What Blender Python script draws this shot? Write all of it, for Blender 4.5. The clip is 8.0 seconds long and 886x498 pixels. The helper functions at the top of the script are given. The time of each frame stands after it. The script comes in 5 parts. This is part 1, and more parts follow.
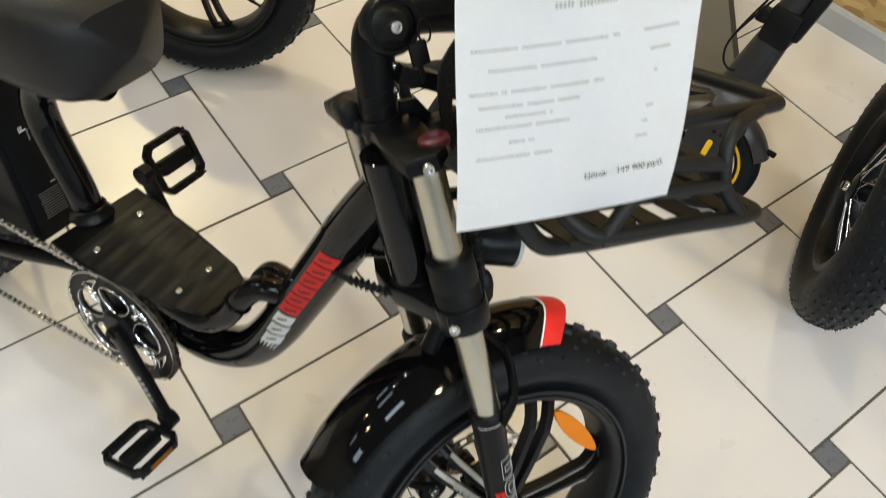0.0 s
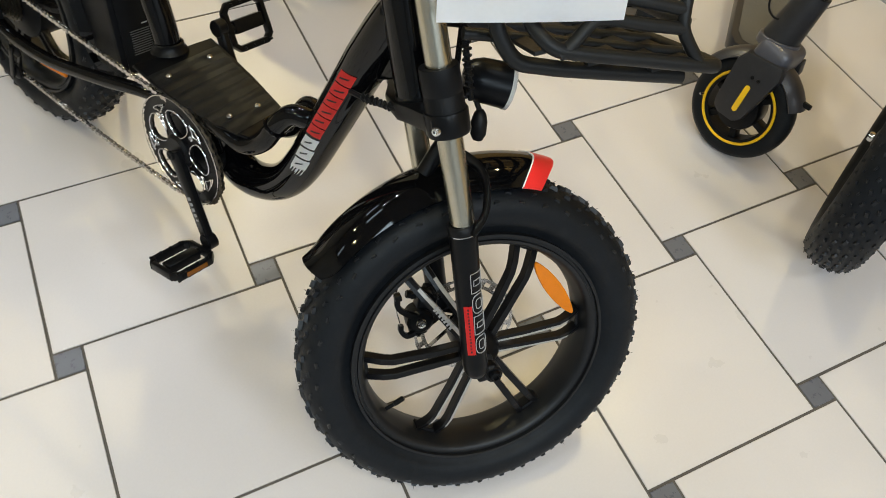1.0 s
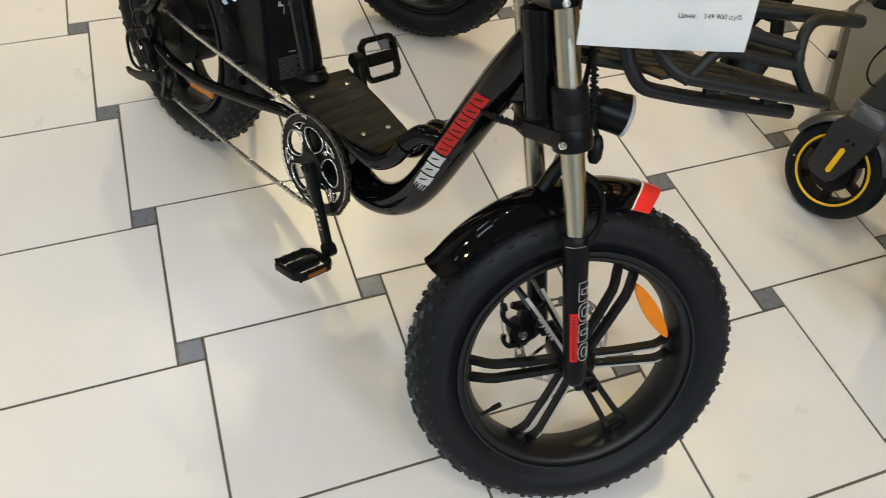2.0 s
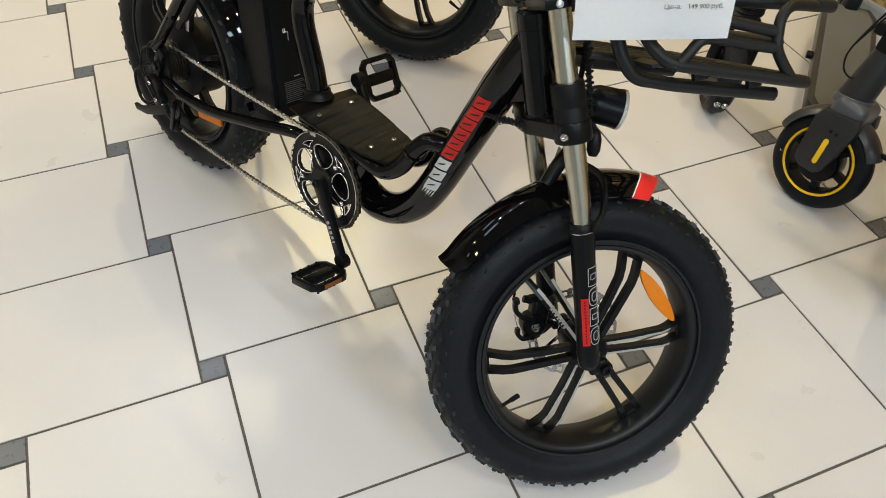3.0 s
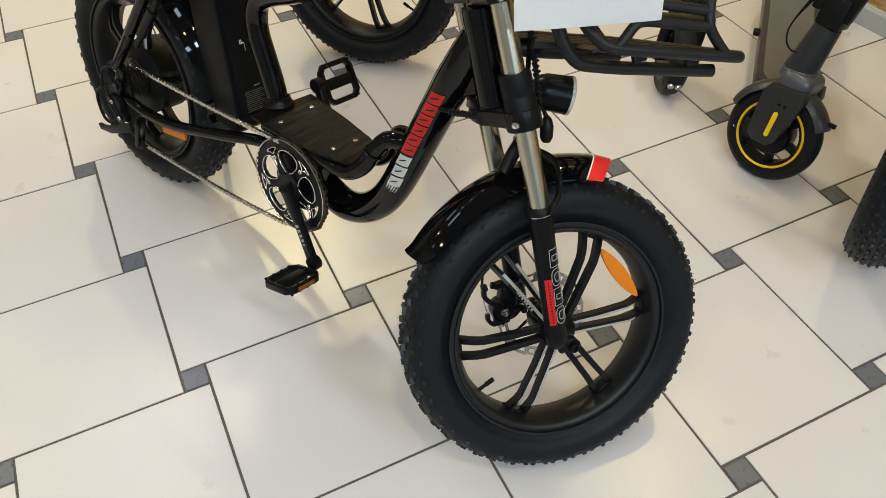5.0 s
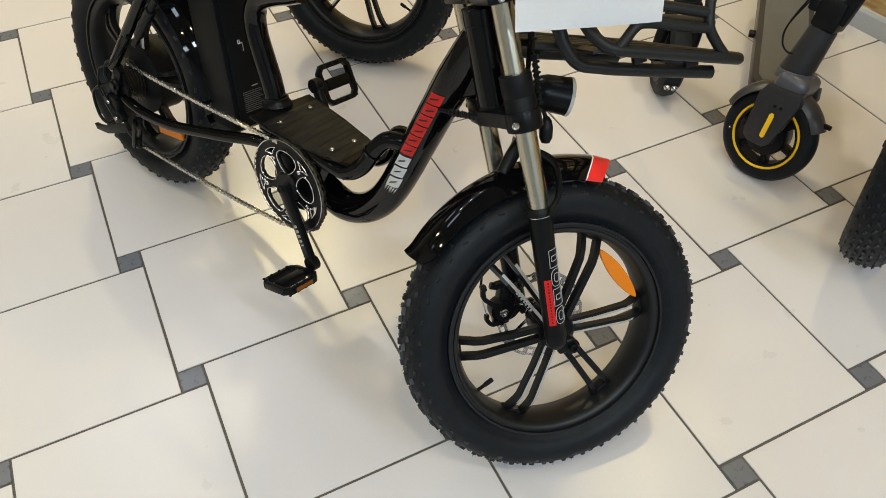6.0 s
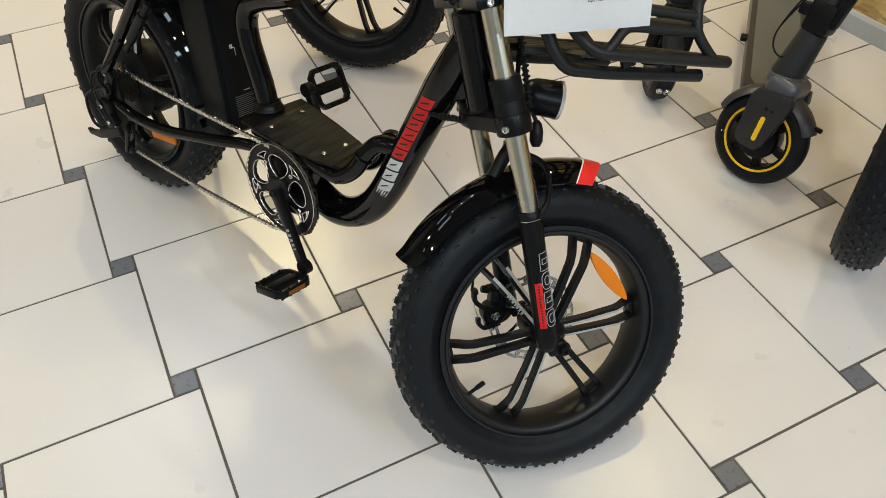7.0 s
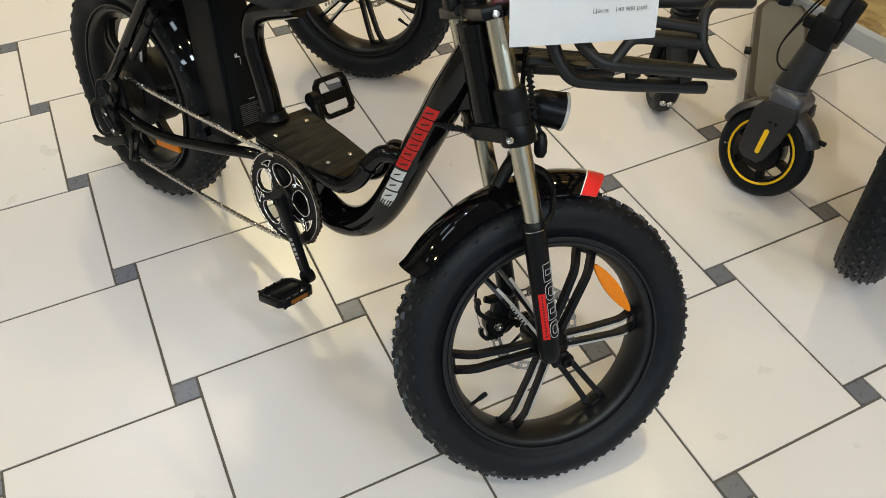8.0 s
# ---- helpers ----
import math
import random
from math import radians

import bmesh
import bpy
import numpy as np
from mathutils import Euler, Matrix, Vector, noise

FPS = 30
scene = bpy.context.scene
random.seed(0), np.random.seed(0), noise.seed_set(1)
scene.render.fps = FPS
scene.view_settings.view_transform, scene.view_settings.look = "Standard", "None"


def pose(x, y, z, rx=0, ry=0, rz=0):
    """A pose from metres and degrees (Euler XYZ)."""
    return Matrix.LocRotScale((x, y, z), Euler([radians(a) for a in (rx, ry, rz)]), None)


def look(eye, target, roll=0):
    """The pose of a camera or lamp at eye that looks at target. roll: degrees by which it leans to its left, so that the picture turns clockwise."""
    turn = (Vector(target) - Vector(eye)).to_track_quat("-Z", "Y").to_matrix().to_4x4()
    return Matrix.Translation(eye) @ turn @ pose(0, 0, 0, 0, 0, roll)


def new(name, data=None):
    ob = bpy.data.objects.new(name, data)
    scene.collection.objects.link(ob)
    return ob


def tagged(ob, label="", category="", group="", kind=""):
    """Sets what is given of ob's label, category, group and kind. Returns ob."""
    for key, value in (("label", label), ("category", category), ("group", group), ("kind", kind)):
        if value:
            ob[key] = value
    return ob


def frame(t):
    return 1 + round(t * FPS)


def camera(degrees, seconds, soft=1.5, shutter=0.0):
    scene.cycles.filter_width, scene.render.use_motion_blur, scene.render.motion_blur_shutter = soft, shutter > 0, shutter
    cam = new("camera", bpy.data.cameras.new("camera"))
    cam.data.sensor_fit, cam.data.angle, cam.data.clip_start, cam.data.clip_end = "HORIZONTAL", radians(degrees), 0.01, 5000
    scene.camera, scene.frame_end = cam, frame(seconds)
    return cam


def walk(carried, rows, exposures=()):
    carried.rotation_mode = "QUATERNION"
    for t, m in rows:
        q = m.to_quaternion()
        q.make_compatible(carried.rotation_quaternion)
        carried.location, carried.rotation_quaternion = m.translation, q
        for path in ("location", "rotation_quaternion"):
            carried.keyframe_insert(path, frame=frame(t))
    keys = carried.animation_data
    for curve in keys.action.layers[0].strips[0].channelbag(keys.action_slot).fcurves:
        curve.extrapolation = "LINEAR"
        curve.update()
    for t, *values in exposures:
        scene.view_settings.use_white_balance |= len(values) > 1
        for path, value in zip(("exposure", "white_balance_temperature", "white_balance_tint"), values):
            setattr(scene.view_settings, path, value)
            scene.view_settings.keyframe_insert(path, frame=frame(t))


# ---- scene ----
cam = camera(59.6, 8.0, soft=0.55, shutter=0.3)
PATH = [
    (0, (0.228, -0.593, 1.406), (1.115, 0.134, -0.232), 8.6),
    (0.5, (0.162, -0.769, 1.393), (0.963, 0.027, -0.258), 7.2),
    (1, (0.154, -0.891, 1.396), (0.875, -0.01, -0.248), 7.4),
    (1.5, (0.116, -0.972, 1.413), (0.784, 0.024, -0.187), 6.5),
    (2, (0.012, -0.973, 1.414), (0.662, 0.122, -0.128), 5.1),
    (2.2, (-0.029, -0.978, 1.412), (0.627, 0.142, -0.11), 4.6),
    (3.5, (-0.059, -1.073, 1.427), (0.656, 0.07, -0.05), 0.5),
    (4, (-0.055, -1.086, 1.433), (0.671, 0.051, -0.043), -0.2),
    (4.5, (-0.054, -1.086, 1.438), (0.678, 0.046, -0.039), -0.6),
    (6, (-0.067, -1.079, 1.44), (0.687, 0.039, -0.037), 0.0),
    (6.5, (-0.068, -1.081, 1.442), (0.692, 0.037, -0.032), 0.1),
    (7, (-0.06, -1.087, 1.442), (0.705, 0.033, -0.029), 0.1),
    (7.5, (-0.056, -1.088, 1.439), (0.708, 0.037, -0.028), 0.0),
    (8, (-0.062, -1.085, 1.44), (0.71, 0.054, -0.012), 0.4),
]
walk(cam, [(t, look(eye, target, roll)) for t, eye, target, roll in PATH],
     exposures=[(0.0, 0.16), (0.5, 0.12), (1.0, 0.05), (2.0, 0.0), (8.0, 0.0)])

# ---- light ----
world = bpy.data.worlds.new("world")
scene.world = world
world.use_nodes = True
world.node_tree.nodes["Background"].inputs[0].default_value = (1.0, 0.93, 0.82, 1)
world.node_tree.nodes["Background"].inputs[1].default_value = 0.05
CEIL = 3.0
# The two panels at y = -4.0 are added fill to brighten upright flanks.
FIXTURES = [(-2.6, -2.2, 0.9), (-0.8, -2.2, 2.4), (1.0, -2.2, 1.5), (-0.8, -4.0, 4.0), (1.0, -4.0, 4.0), (-2.6, -0.4, 0.4), (-0.8, -0.4, 0.6), (1.0, -0.4, 0.35),
            (-2.6, 1.4, 0.2), (-0.8, 1.4, 0.3), (-0.8, 3.2, 0.4), (1.0, 3.9, 0.6)]
SPOTS = [(-1.7, 2.3, 1.5), (-1.7, 0.5, 0.6), (2.16, 0.10, 0.95), (1.32, 3.1, 3.1), (-1.7, -1.3, 0.4), (0.1, -1.3, 0.75), (2.16, 2.0, 0.4)]
TRACK = (0.5, 2.0, 1.9)
LAMP_W = 12.6
SPOT_W = 16.0
PANEL_COLOR = (0.82, 0.91, 1.0)


# ---- materials ----
def mat(name, color, rough=0.5, metal=0.0, coat=0.0, var=0.0, scale=8.0, bump=0.0, bump_scale=200.0, rvar=0.0,
        rand=0.0, dust=0.0, spec=0.5, fine=14, ground=False):
    """Principled surface: colour varied at two scales, varied gloss, fine relief, per-piece variation, light dust."""
    m = bpy.data.materials.new(name)
    m.use_nodes = True
    nt = m.node_tree
    nd, ln = nt.nodes, nt.links
    b = nd["Principled BSDF"]
    b.inputs["Base Color"].default_value = (*color, 1)
    b.inputs["Roughness"].default_value = rough
    b.inputs["Metallic"].default_value = metal
    b.inputs["Specular IOR Level"].default_value = spec
    b.inputs["Coat Weight"].default_value = coat
    b.inputs["Coat Roughness"].default_value = 0.04
    place = nd.new("ShaderNodeNewGeometry").outputs["Position"] if ground else nd.new("ShaderNodeTexCoord").outputs["Object"]
    col = None
    if var or rand or dust:
        n1 = nd.new("ShaderNodeTexNoise")
        n1.inputs["Scale"].default_value = scale
        n1.inputs["Detail"].default_value = 8
        n2 = nd.new("ShaderNodeTexNoise")
        n2.inputs["Scale"].default_value = scale * fine
        n2.inputs["Detail"].default_value = 4
        ln.new(place, n1.inputs["Vector"])
        ln.new(place, n2.inputs["Vector"])
        add = nd.new("ShaderNodeMath")
        add.operation = "ADD"
        ln.new(n1.outputs["Fac"], add.inputs[0])
        ln.new(n2.outputs["Fac"], add.inputs[1])
        last = add
        if rand:
            oi = nd.new("ShaderNodeObjectInfo")
            mu = nd.new("ShaderNodeMath")
            mu.operation = "MULTIPLY_ADD"
            mu.inputs[1].default_value = rand / max(var, 0.01)
            ln.new(oi.outputs["Random"], mu.inputs[0])
            ln.new(last.outputs[0], mu.inputs[2])
            last = mu
        mr = nd.new("ShaderNodeMapRange")
        mr.inputs["From Min"].default_value = 0.5
        mr.inputs["From Max"].default_value = 1.5 + (rand / max(var, 0.01) if rand else 0)
        mr.inputs["To Min"].default_value = 1 - var
        mr.inputs["To Max"].default_value = 1 + var
        ln.new(last.outputs[0], mr.inputs["Value"])
        mx = nd.new("ShaderNodeMix")
        mx.data_type = "RGBA"
        mx.blend_type = "MULTIPLY"
        mx.inputs["Factor"].default_value = 1
        mx.inputs["A"].default_value = (*color, 1)
        ln.new(mr.outputs[0], mx.inputs["B"])
        col = mx.outputs["Result"]
        if dust:
            n3 = nd.new("ShaderNodeTexNoise")
            n3.inputs["Scale"].default_value = scale * 3
            n3.inputs["Detail"].default_value = 10
            n3.inputs["Roughness"].default_value = 0.75
            ln.new(place, n3.inputs["Vector"])
            dr = nd.new("ShaderNodeMapRange")
            dr.inputs["From Min"].default_value = 0.5
            dr.inputs["From Max"].default_value = 0.75
            dr.inputs["To Max"].default_value = dust
            ln.new(n3.outputs["Fac"], dr.inputs["Value"])
            dm = nd.new("ShaderNodeMix")
            dm.data_type = "RGBA"
            ln.new(dr.outputs[0], dm.inputs["Factor"])
            ln.new(col, dm.inputs["A"])
            dm.inputs["B"].default_value = (0.22, 0.20, 0.18, 1)
            col = dm.outputs["Result"]
        ln.new(col, b.inputs["Base Color"])
    if rvar:
        n4 = nd.new("ShaderNodeTexNoise")
        n4.inputs["Scale"].default_value = scale * 1.7
        n4.inputs["Detail"].default_value = 6
        ln.new(place, n4.inputs["Vector"])
        rr = nd.new("ShaderNodeMapRange")
        rr.inputs["From Min"].default_value = 0.3
        rr.inputs["From Max"].default_value = 0.7
        rr.inputs["To Min"].default_value = max(rough - rvar, 0.02)
        rr.inputs["To Max"].default_value = rough + rvar
        ln.new(n4.outputs["Fac"], rr.inputs["Value"])
        ln.new(rr.outputs[0], b.inputs["Roughness"])
    if bump:
        n5 = nd.new("ShaderNodeTexNoise")
        n5.inputs["Scale"].default_value = bump_scale
        n5.inputs["Detail"].default_value = 3
        ln.new(place, n5.inputs["Vector"])
        bp = nd.new("ShaderNodeBump")
        bp.inputs["Strength"].default_value = bump
        bp.inputs["Distance"].default_value = 0.002
        ln.new(n5.outputs["Fac"], bp.inputs["Height"])
        ln.new(bp.outputs[0], b.inputs["Normal"])
    return m


def osb_mat():
    """Pressed-strand board: stretched cells in many directions, warm yellow-brown."""
    m = mat("osb", (0.50, 0.33, 0.13), 0.55)
    nd, ln = m.node_tree.nodes, m.node_tree.links
    tc = nd.new("ShaderNodeTexCoord")
    mp = nd.new("ShaderNodeMapping")
    mp.inputs["Scale"].default_value = (70, 30, 70)
    mp.inputs["Rotation"].default_value = (0.6, 0.4, 0.3)
    v = nd.new("ShaderNodeTexVoronoi")
    v.inputs["Scale"].default_value = 1.0
    wob = nd.new("ShaderNodeTexNoise")
    wob.inputs["Scale"].default_value = 3.0
    ln.new(tc.outputs["Object"], wob.inputs["Vector"])
    ad = nd.new("ShaderNodeMix")
    ad.data_type = "VECTOR"
    ad.inputs["Factor"].default_value = 0.18
    ln.new(tc.outputs["Object"], ad.inputs["A"])
    ln.new(wob.outputs["Color"], ad.inputs["B"])
    ln.new(ad.outputs["Result"], mp.inputs["Vector"])
    ln.new(mp.outputs[0], v.inputs["Vector"])
    cr = nd.new("ShaderNodeValToRGB")
    cr.color_ramp.elements[0].color = (0.30, 0.17, 0.06, 1)
    cr.color_ramp.elements[1].color = (0.66, 0.47, 0.20, 1)
    ln.new(v.outputs["Color"], cr.inputs["Fac"])
    ln.new(cr.outputs[0], nd["Principled BSDF"].inputs["Base Color"])
    return m


TILE = mat("ceramic_tile", (0.640, 0.600, 0.597), 0.30, var=0.055, scale=5, rvar=0.03, rand=0.04, fine=44, ground=True)
INSET = mat("inset_ceramic", (0.125, 0.13, 0.155), 0.30, var=0.12, scale=30, rvar=0.06, rand=0.08, bump=0.05)
GROUT = mat("grout", (0.10, 0.088, 0.076), 0.9, var=0.25, scale=20, bump=0.2)
GLOSS = mat("gloss_black_paint", (0.0025, 0.0025, 0.003), 0.045, var=0.2, scale=20, spec=0.30)
SATIN = mat("satin_black", (0.0035, 0.0037, 0.0045), 0.32, var=0.2, scale=25, bump=0.05, dust=0.006, spec=0.17)
MATTE = mat("matte_black", (0.0045, 0.0048, 0.0058), 0.48, var=0.2, scale=30, bump=0.12, bump_scale=500, dust=0.008, spec=0.15)
RACKBLK = mat("powder_coat", (0.0085, 0.009, 0.0095), 0.42, var=0.15, scale=20, bump=0.15, bump_scale=600, spec=0.25)
RUBBER = mat("tyre_rubber", (0.0058, 0.0074, 0.0098), 0.52, var=0.25, scale=14, bump=0.15, bump_scale=300, dust=0.025, rvar=0.08, spec=0.19)
RIMBLK = mat("rim_black", (0.0045, 0.0048, 0.006), 0.32, var=0.2, scale=20, dust=0.015, spec=0.2)
BARREL = mat("rim_barrel_black", (0.0065, 0.007, 0.0082), 0.42, var=0.2, scale=20, dust=0.01, spec=0.32)
MACHINED = mat("machined_alloy", (0.46, 0.455, 0.44), 0.52, metal=0.25, var=0.15, scale=40)
PLASTIC = mat("black_plastic", (0.006, 0.0062, 0.007), 0.40, var=0.2, scale=25, bump=0.1, bump_scale=400, spec=0.16)
STANCH = mat("champagne_anodised", (0.53, 0.50, 0.41), 0.27, metal=1.0, var=0.08, scale=12)
CHROME = mat("chrome_steel", (0.62, 0.62, 0.62), 0.18, metal=1.0, var=0.1, scale=50)
STEEL = mat("chain_steel", (0.50, 0.48, 0.45), 0.20, metal=1.0, var=0.3, scale=60)
DARKSTEEL = mat("dark_steel", (0.10, 0.085, 0.065), 0.38, metal=0.9, var=0.3, scale=60)
# Lighter, shinier copy of RUBBER: glints on the blocks are partly put into colour.
TREAD = mat("tread_rubber", (0.009, 0.0105, 0.013), 0.42, var=0.25, scale=30, bump=0.15, bump_scale=300, dust=0.04, spec=0.35)
PADM = mat("pad_rubber", (0.019, 0.020, 0.0215), 0.42, var=0.4, scale=18, bump=0.12, bump_scale=500, dust=0.10, spec=0.45)
DIMLINE = mat("dim_print", (0.10, 0.10, 0.105), 0.5)
RED = mat("red_film", (0.84, 0.026, 0.024), 0.3, var=0.06, scale=30)
WHITE = mat("white_film", (0.92, 0.92, 0.92), 0.4, var=0.04, scale=30)
GREYLINE = mat("grey_print", (0.35, 0.35, 0.36), 0.45)
AMBER = mat("dark_amber", (0.20, 0.065, 0.006), 0.25, bump=0.4, bump_scale=900, var=0.08, scale=60)
ORANGE = mat("amber_reflector", (0.74, 0.200, 0.001), 0.25, coat=0.05, spec=0.3, bump=0.5, bump_scale=900, var=0.08, scale=60)
YELLOW = mat("yellow_trim", (0.90, 0.53, 0.008), 0.4, var=0.05, scale=30)
PAPER = mat("paper", (0.89, 0.915, 0.97), 0.75, var=0.03, scale=12, bump=0.05, bump_scale=60)
FAINT = mat("faint_print", (0.50, 0.50, 0.51), 0.7)
INK = mat("ink", (0.02, 0.02, 0.022), 0.5)
LEATHER = mat("black_leatherette", (0.0075, 0.0075, 0.009), 0.42, var=0.15, scale=20, bump=0.35, bump_scale=700, dust=0.02, spec=0.3)
DKGREY = mat("dark_grey_paint", (0.013, 0.013, 0.0155), 0.45, var=0.15, scale=20, bump=0.08, bump_scale=500, dust=0.05)
GUARDGREY = mat("guard_grey_plastic", (0.030, 0.029, 0.034), 0.36, var=0.12, scale=20, bump=0.05, bump_scale=400)
GREYMET = mat("grey_metal_paint", (0.085, 0.086, 0.105), 0.38, metal=0.3, var=0.1, scale=20)
DECK = mat("deck_grip", (0.120, 0.118, 0.114), 0.7, var=0.1, scale=15, bump=0.6, bump_scale=900)
LENS = mat("lamp_lens", (0.50, 0.49, 0.46), 0.15, coat=0.5, var=0.45, scale=60, bump=0.5, bump_scale=300)
CRIMSON = mat("crimson_plastic", (0.085, 0.006, 0.020), 0.42, var=0.3, scale=80, bump=0.2)
SKIRT = mat("skirting_grey", (0.40, 0.41, 0.43), 0.45, var=0.06, scale=8)
CEILM = mat("ceiling_grey", (0.17, 0.168, 0.16), 0.9, var=0.03, scale=4, bump=0.2, bump_scale=60)
WALLM = mat("wall_grey", (0.30, 0.30, 0.295), 0.85, var=0.04, scale=3, bump=0.1)
HOUSING = mat("lamp_housing", (0.7, 0.7, 0.7), 0.5, var=0.03)
OSB = osb_mat()


# ---- geometry helpers ----
def part(name, bm, material, parent=None, label="", m=None, smooth=True):
    """Links a bmesh as one mesh object under a thing or a part, at the local pose m."""
    me = bpy.data.meshes.new(name)
    if smooth:
        for f in bm.faces:
            f.smooth = True
    bm.to_mesh(me)
    bm.free()
    if smooth:
        me.set_sharp_from_angle(angle=radians(38))
    for mm in (material if isinstance(material, (list, tuple)) else [material]):
        me.materials.append(mm)
    ob = new(name, me)
    if parent:
        ob.parent = parent
    if m is not None:
        ob.matrix_basis = m
    if label:
        ob["label"] = label
    return ob


def thing(name, m, label, category, group="", kind=""):
    e = new(name)
    e.empty_display_size = 0.1
    e.matrix_basis = m
    return tagged(e, label, category, group, kind)


def merge(*bms):
    """Joins bmeshes that make up one part."""
    out = bmesh.new()
    for b in bms:
        me = bpy.data.meshes.new("tmp")
        b.to_mesh(me)
        b.free()
        out.from_mesh(me)
        bpy.data.meshes.remove(me)
    return out


def moved(bm, m):
    bm.transform(m)
    return bm


def box(sx, sy, sz, at=(0, 0, 0), bevel=0.002, seg=2, m=None):
    bm = bmesh.new()
    bmesh.ops.create_cube(bm, size=1, matrix=Matrix.Diagonal((sx, sy, sz, 1)))
    if bevel:
        bmesh.ops.bevel(bm, geom=list(bm.edges), offset=min(bevel, 0.45 * min(sx, sy, sz)), segments=seg, profile=0.6, affect="EDGES")
    bm.transform((m or Matrix()))
    bmesh.ops.translate(bm, vec=Vector(at), verts=bm.verts)
    return bm


def spline(pts, n=6, closed=False):
    """Points along a smooth curve through pts."""
    p = [Vector(q) for q in pts]
    out = []
    k = len(p)
    for i in range(k if closed else k - 1):
        if closed:
            a, b, c, d = p[i - 1], p[i], p[(i + 1) % k], p[(i + 2) % k]
        else:
            a, b, c, d = p[max(i - 1, 0)], p[i], p[i + 1], p[min(i + 2, k - 1)]
        for j in range(n):
            t = j / n
            out.append(0.5 * (2 * b + (c - a) * t + (2 * a - 5 * b + 4 * c - d) * t * t + (3 * b - a - 3 * c + d) * t ** 3))
    if not closed:
        out.append(p[-1])
    return out


def sweep(path, section, closed=False, up=(0, 1, 0), caps=True):
    """Carries a section (list of (side, up) offsets, or a function of the fraction of the way) along a path."""
    bm = bmesh.new()
    p = [Vector(q) for q in path]
    k = len(p)
    rings = []
    ref = Vector(up)
    for i in range(k):
        a = p[i - 1] if (closed or i) else p[i]
        b = p[(i + 1) % k] if (closed or i < k - 1) else p[i]
        t = (b - a).normalized()
        side = t.cross(ref)
        if side.length < 1e-4:
            side = t.orthogonal()
        side.normalize()
        upv = side.cross(t).normalized()
        ref = upv
        sec = section(i / max(k - 1, 1)) if callable(section) else section
        rings.append([bm.verts.new(p[i] + side * s + upv * u) for s, u in sec])
    m = len(rings[0])
    for i in range(k if closed else k - 1):
        r0, r1 = rings[i], rings[(i + 1) % k]
        for j in range(m):
            bm.faces.new((r0[j], r0[(j + 1) % m], r1[(j + 1) % m], r1[j]))
    if caps and not closed:
        bm.faces.new(rings[0][::-1])
        bm.faces.new(rings[-1])
    bmesh.ops.recalc_face_normals(bm, faces=bm.faces)
    return bm


def circle(r, n=16, r2=None):
    return [(r * math.cos(2 * math.pi * i / n), (r2 or r) * math.sin(2 * math.pi * i / n)) for i in range(n)]


def tube(path, r, n=16, r2=None, closed=False, up=(0, 1, 0)):
    return sweep(path, circle(r, n, r2), closed, up)


def rod(a, b, r, n=16, r2=None):
    """A round bar with softened ends from a to b; r2: radius at b."""
    a, b = Vector(a), Vector(b)
    d = b - a
    ln = d.length
    e = min(0.0015, 0.3 * r, 0.2 * ln)
    r2 = r2 or r
    prof = [(0, 0), (r - e, 0), (r, e), (r2, ln - e), (r2 - e, ln), (0, ln)]
    bm = lathe(prof, n)
    bm.transform(Matrix.Translation(a) @ d.to_track_quat("Y", "Z").to_matrix().to_4x4())
    return bm


def lathe(prof, n=48, closed=False):
    """Turns a profile of (radius, y) about the y axis."""
    bm = bmesh.new()
    rings = []
    for r, y in prof:
        if r < 1e-6:
            rings.append([bm.verts.new((0, y, 0))])
        else:
            rings.append([bm.verts.new((r * math.cos(2 * math.pi * i / n), y, r * math.sin(2 * math.pi * i / n))) for i in range(n)])
    k = len(prof)
    for i in range(k if closed else k - 1):
        a, b = rings[i], rings[(i + 1) % k]
        for j in range(n):
            q = (j + 1) % n
            if len(a) == 1 and len(b) == 1:
                continue
            if len(a) == 1:
                bm.faces.new((a[0], b[q], b[j]))
            elif len(b) == 1:
                bm.faces.new((a[j], a[q], b[0]))
            else:
                bm.faces.new((a[j], a[q], b[q], b[j]))
    bmesh.ops.recalc_face_normals(bm, faces=bm.faces)
    return bm


def plate(outline, y0, y1, bevel=0.0):
    """A flat piece: an outline in the xz plane, thick from y0 to y1."""
    bm = bmesh.new()
    vs = [bm.verts.new((x, y0, z)) for x, z in outline]
    f = bm.faces.new(vs)
    g = bmesh.ops.extrude_face_region(bm, geom=[f])
    bmesh.ops.translate(bm, vec=(0, y1 - y0, 0), verts=[v for v in g["geom"] if isinstance(v, bmesh.types.BMVert)])
    bmesh.ops.recalc_face_normals(bm, faces=bm.faces)
    if bevel:
        es = [e for e in bm.edges if abs(e.verts[0].co.y - e.verts[1].co.y) < 1e-6]
        bmesh.ops.bevel(bm, geom=es, offset=bevel, segments=2, profile=0.6, affect="EDGES")
    return bm


def bolt(at, axis=(0, -1, 0), r=0.006, h=0.004):
    """A domed bolt head with a hexagon socket."""
    prof = [(0, h * 0.45), (r * 0.45, h * 0.45), (r * 0.5, h), (r * 0.8, h * 0.95), (r, h * 0.5), (r, 0), (0, 0)]
    bm = lathe(prof, 12)
    bm.transform(Matrix.Translation(Vector(at)) @ Vector(axis).to_track_quat("Y", "Z").to_matrix().to_4x4())
    return bm


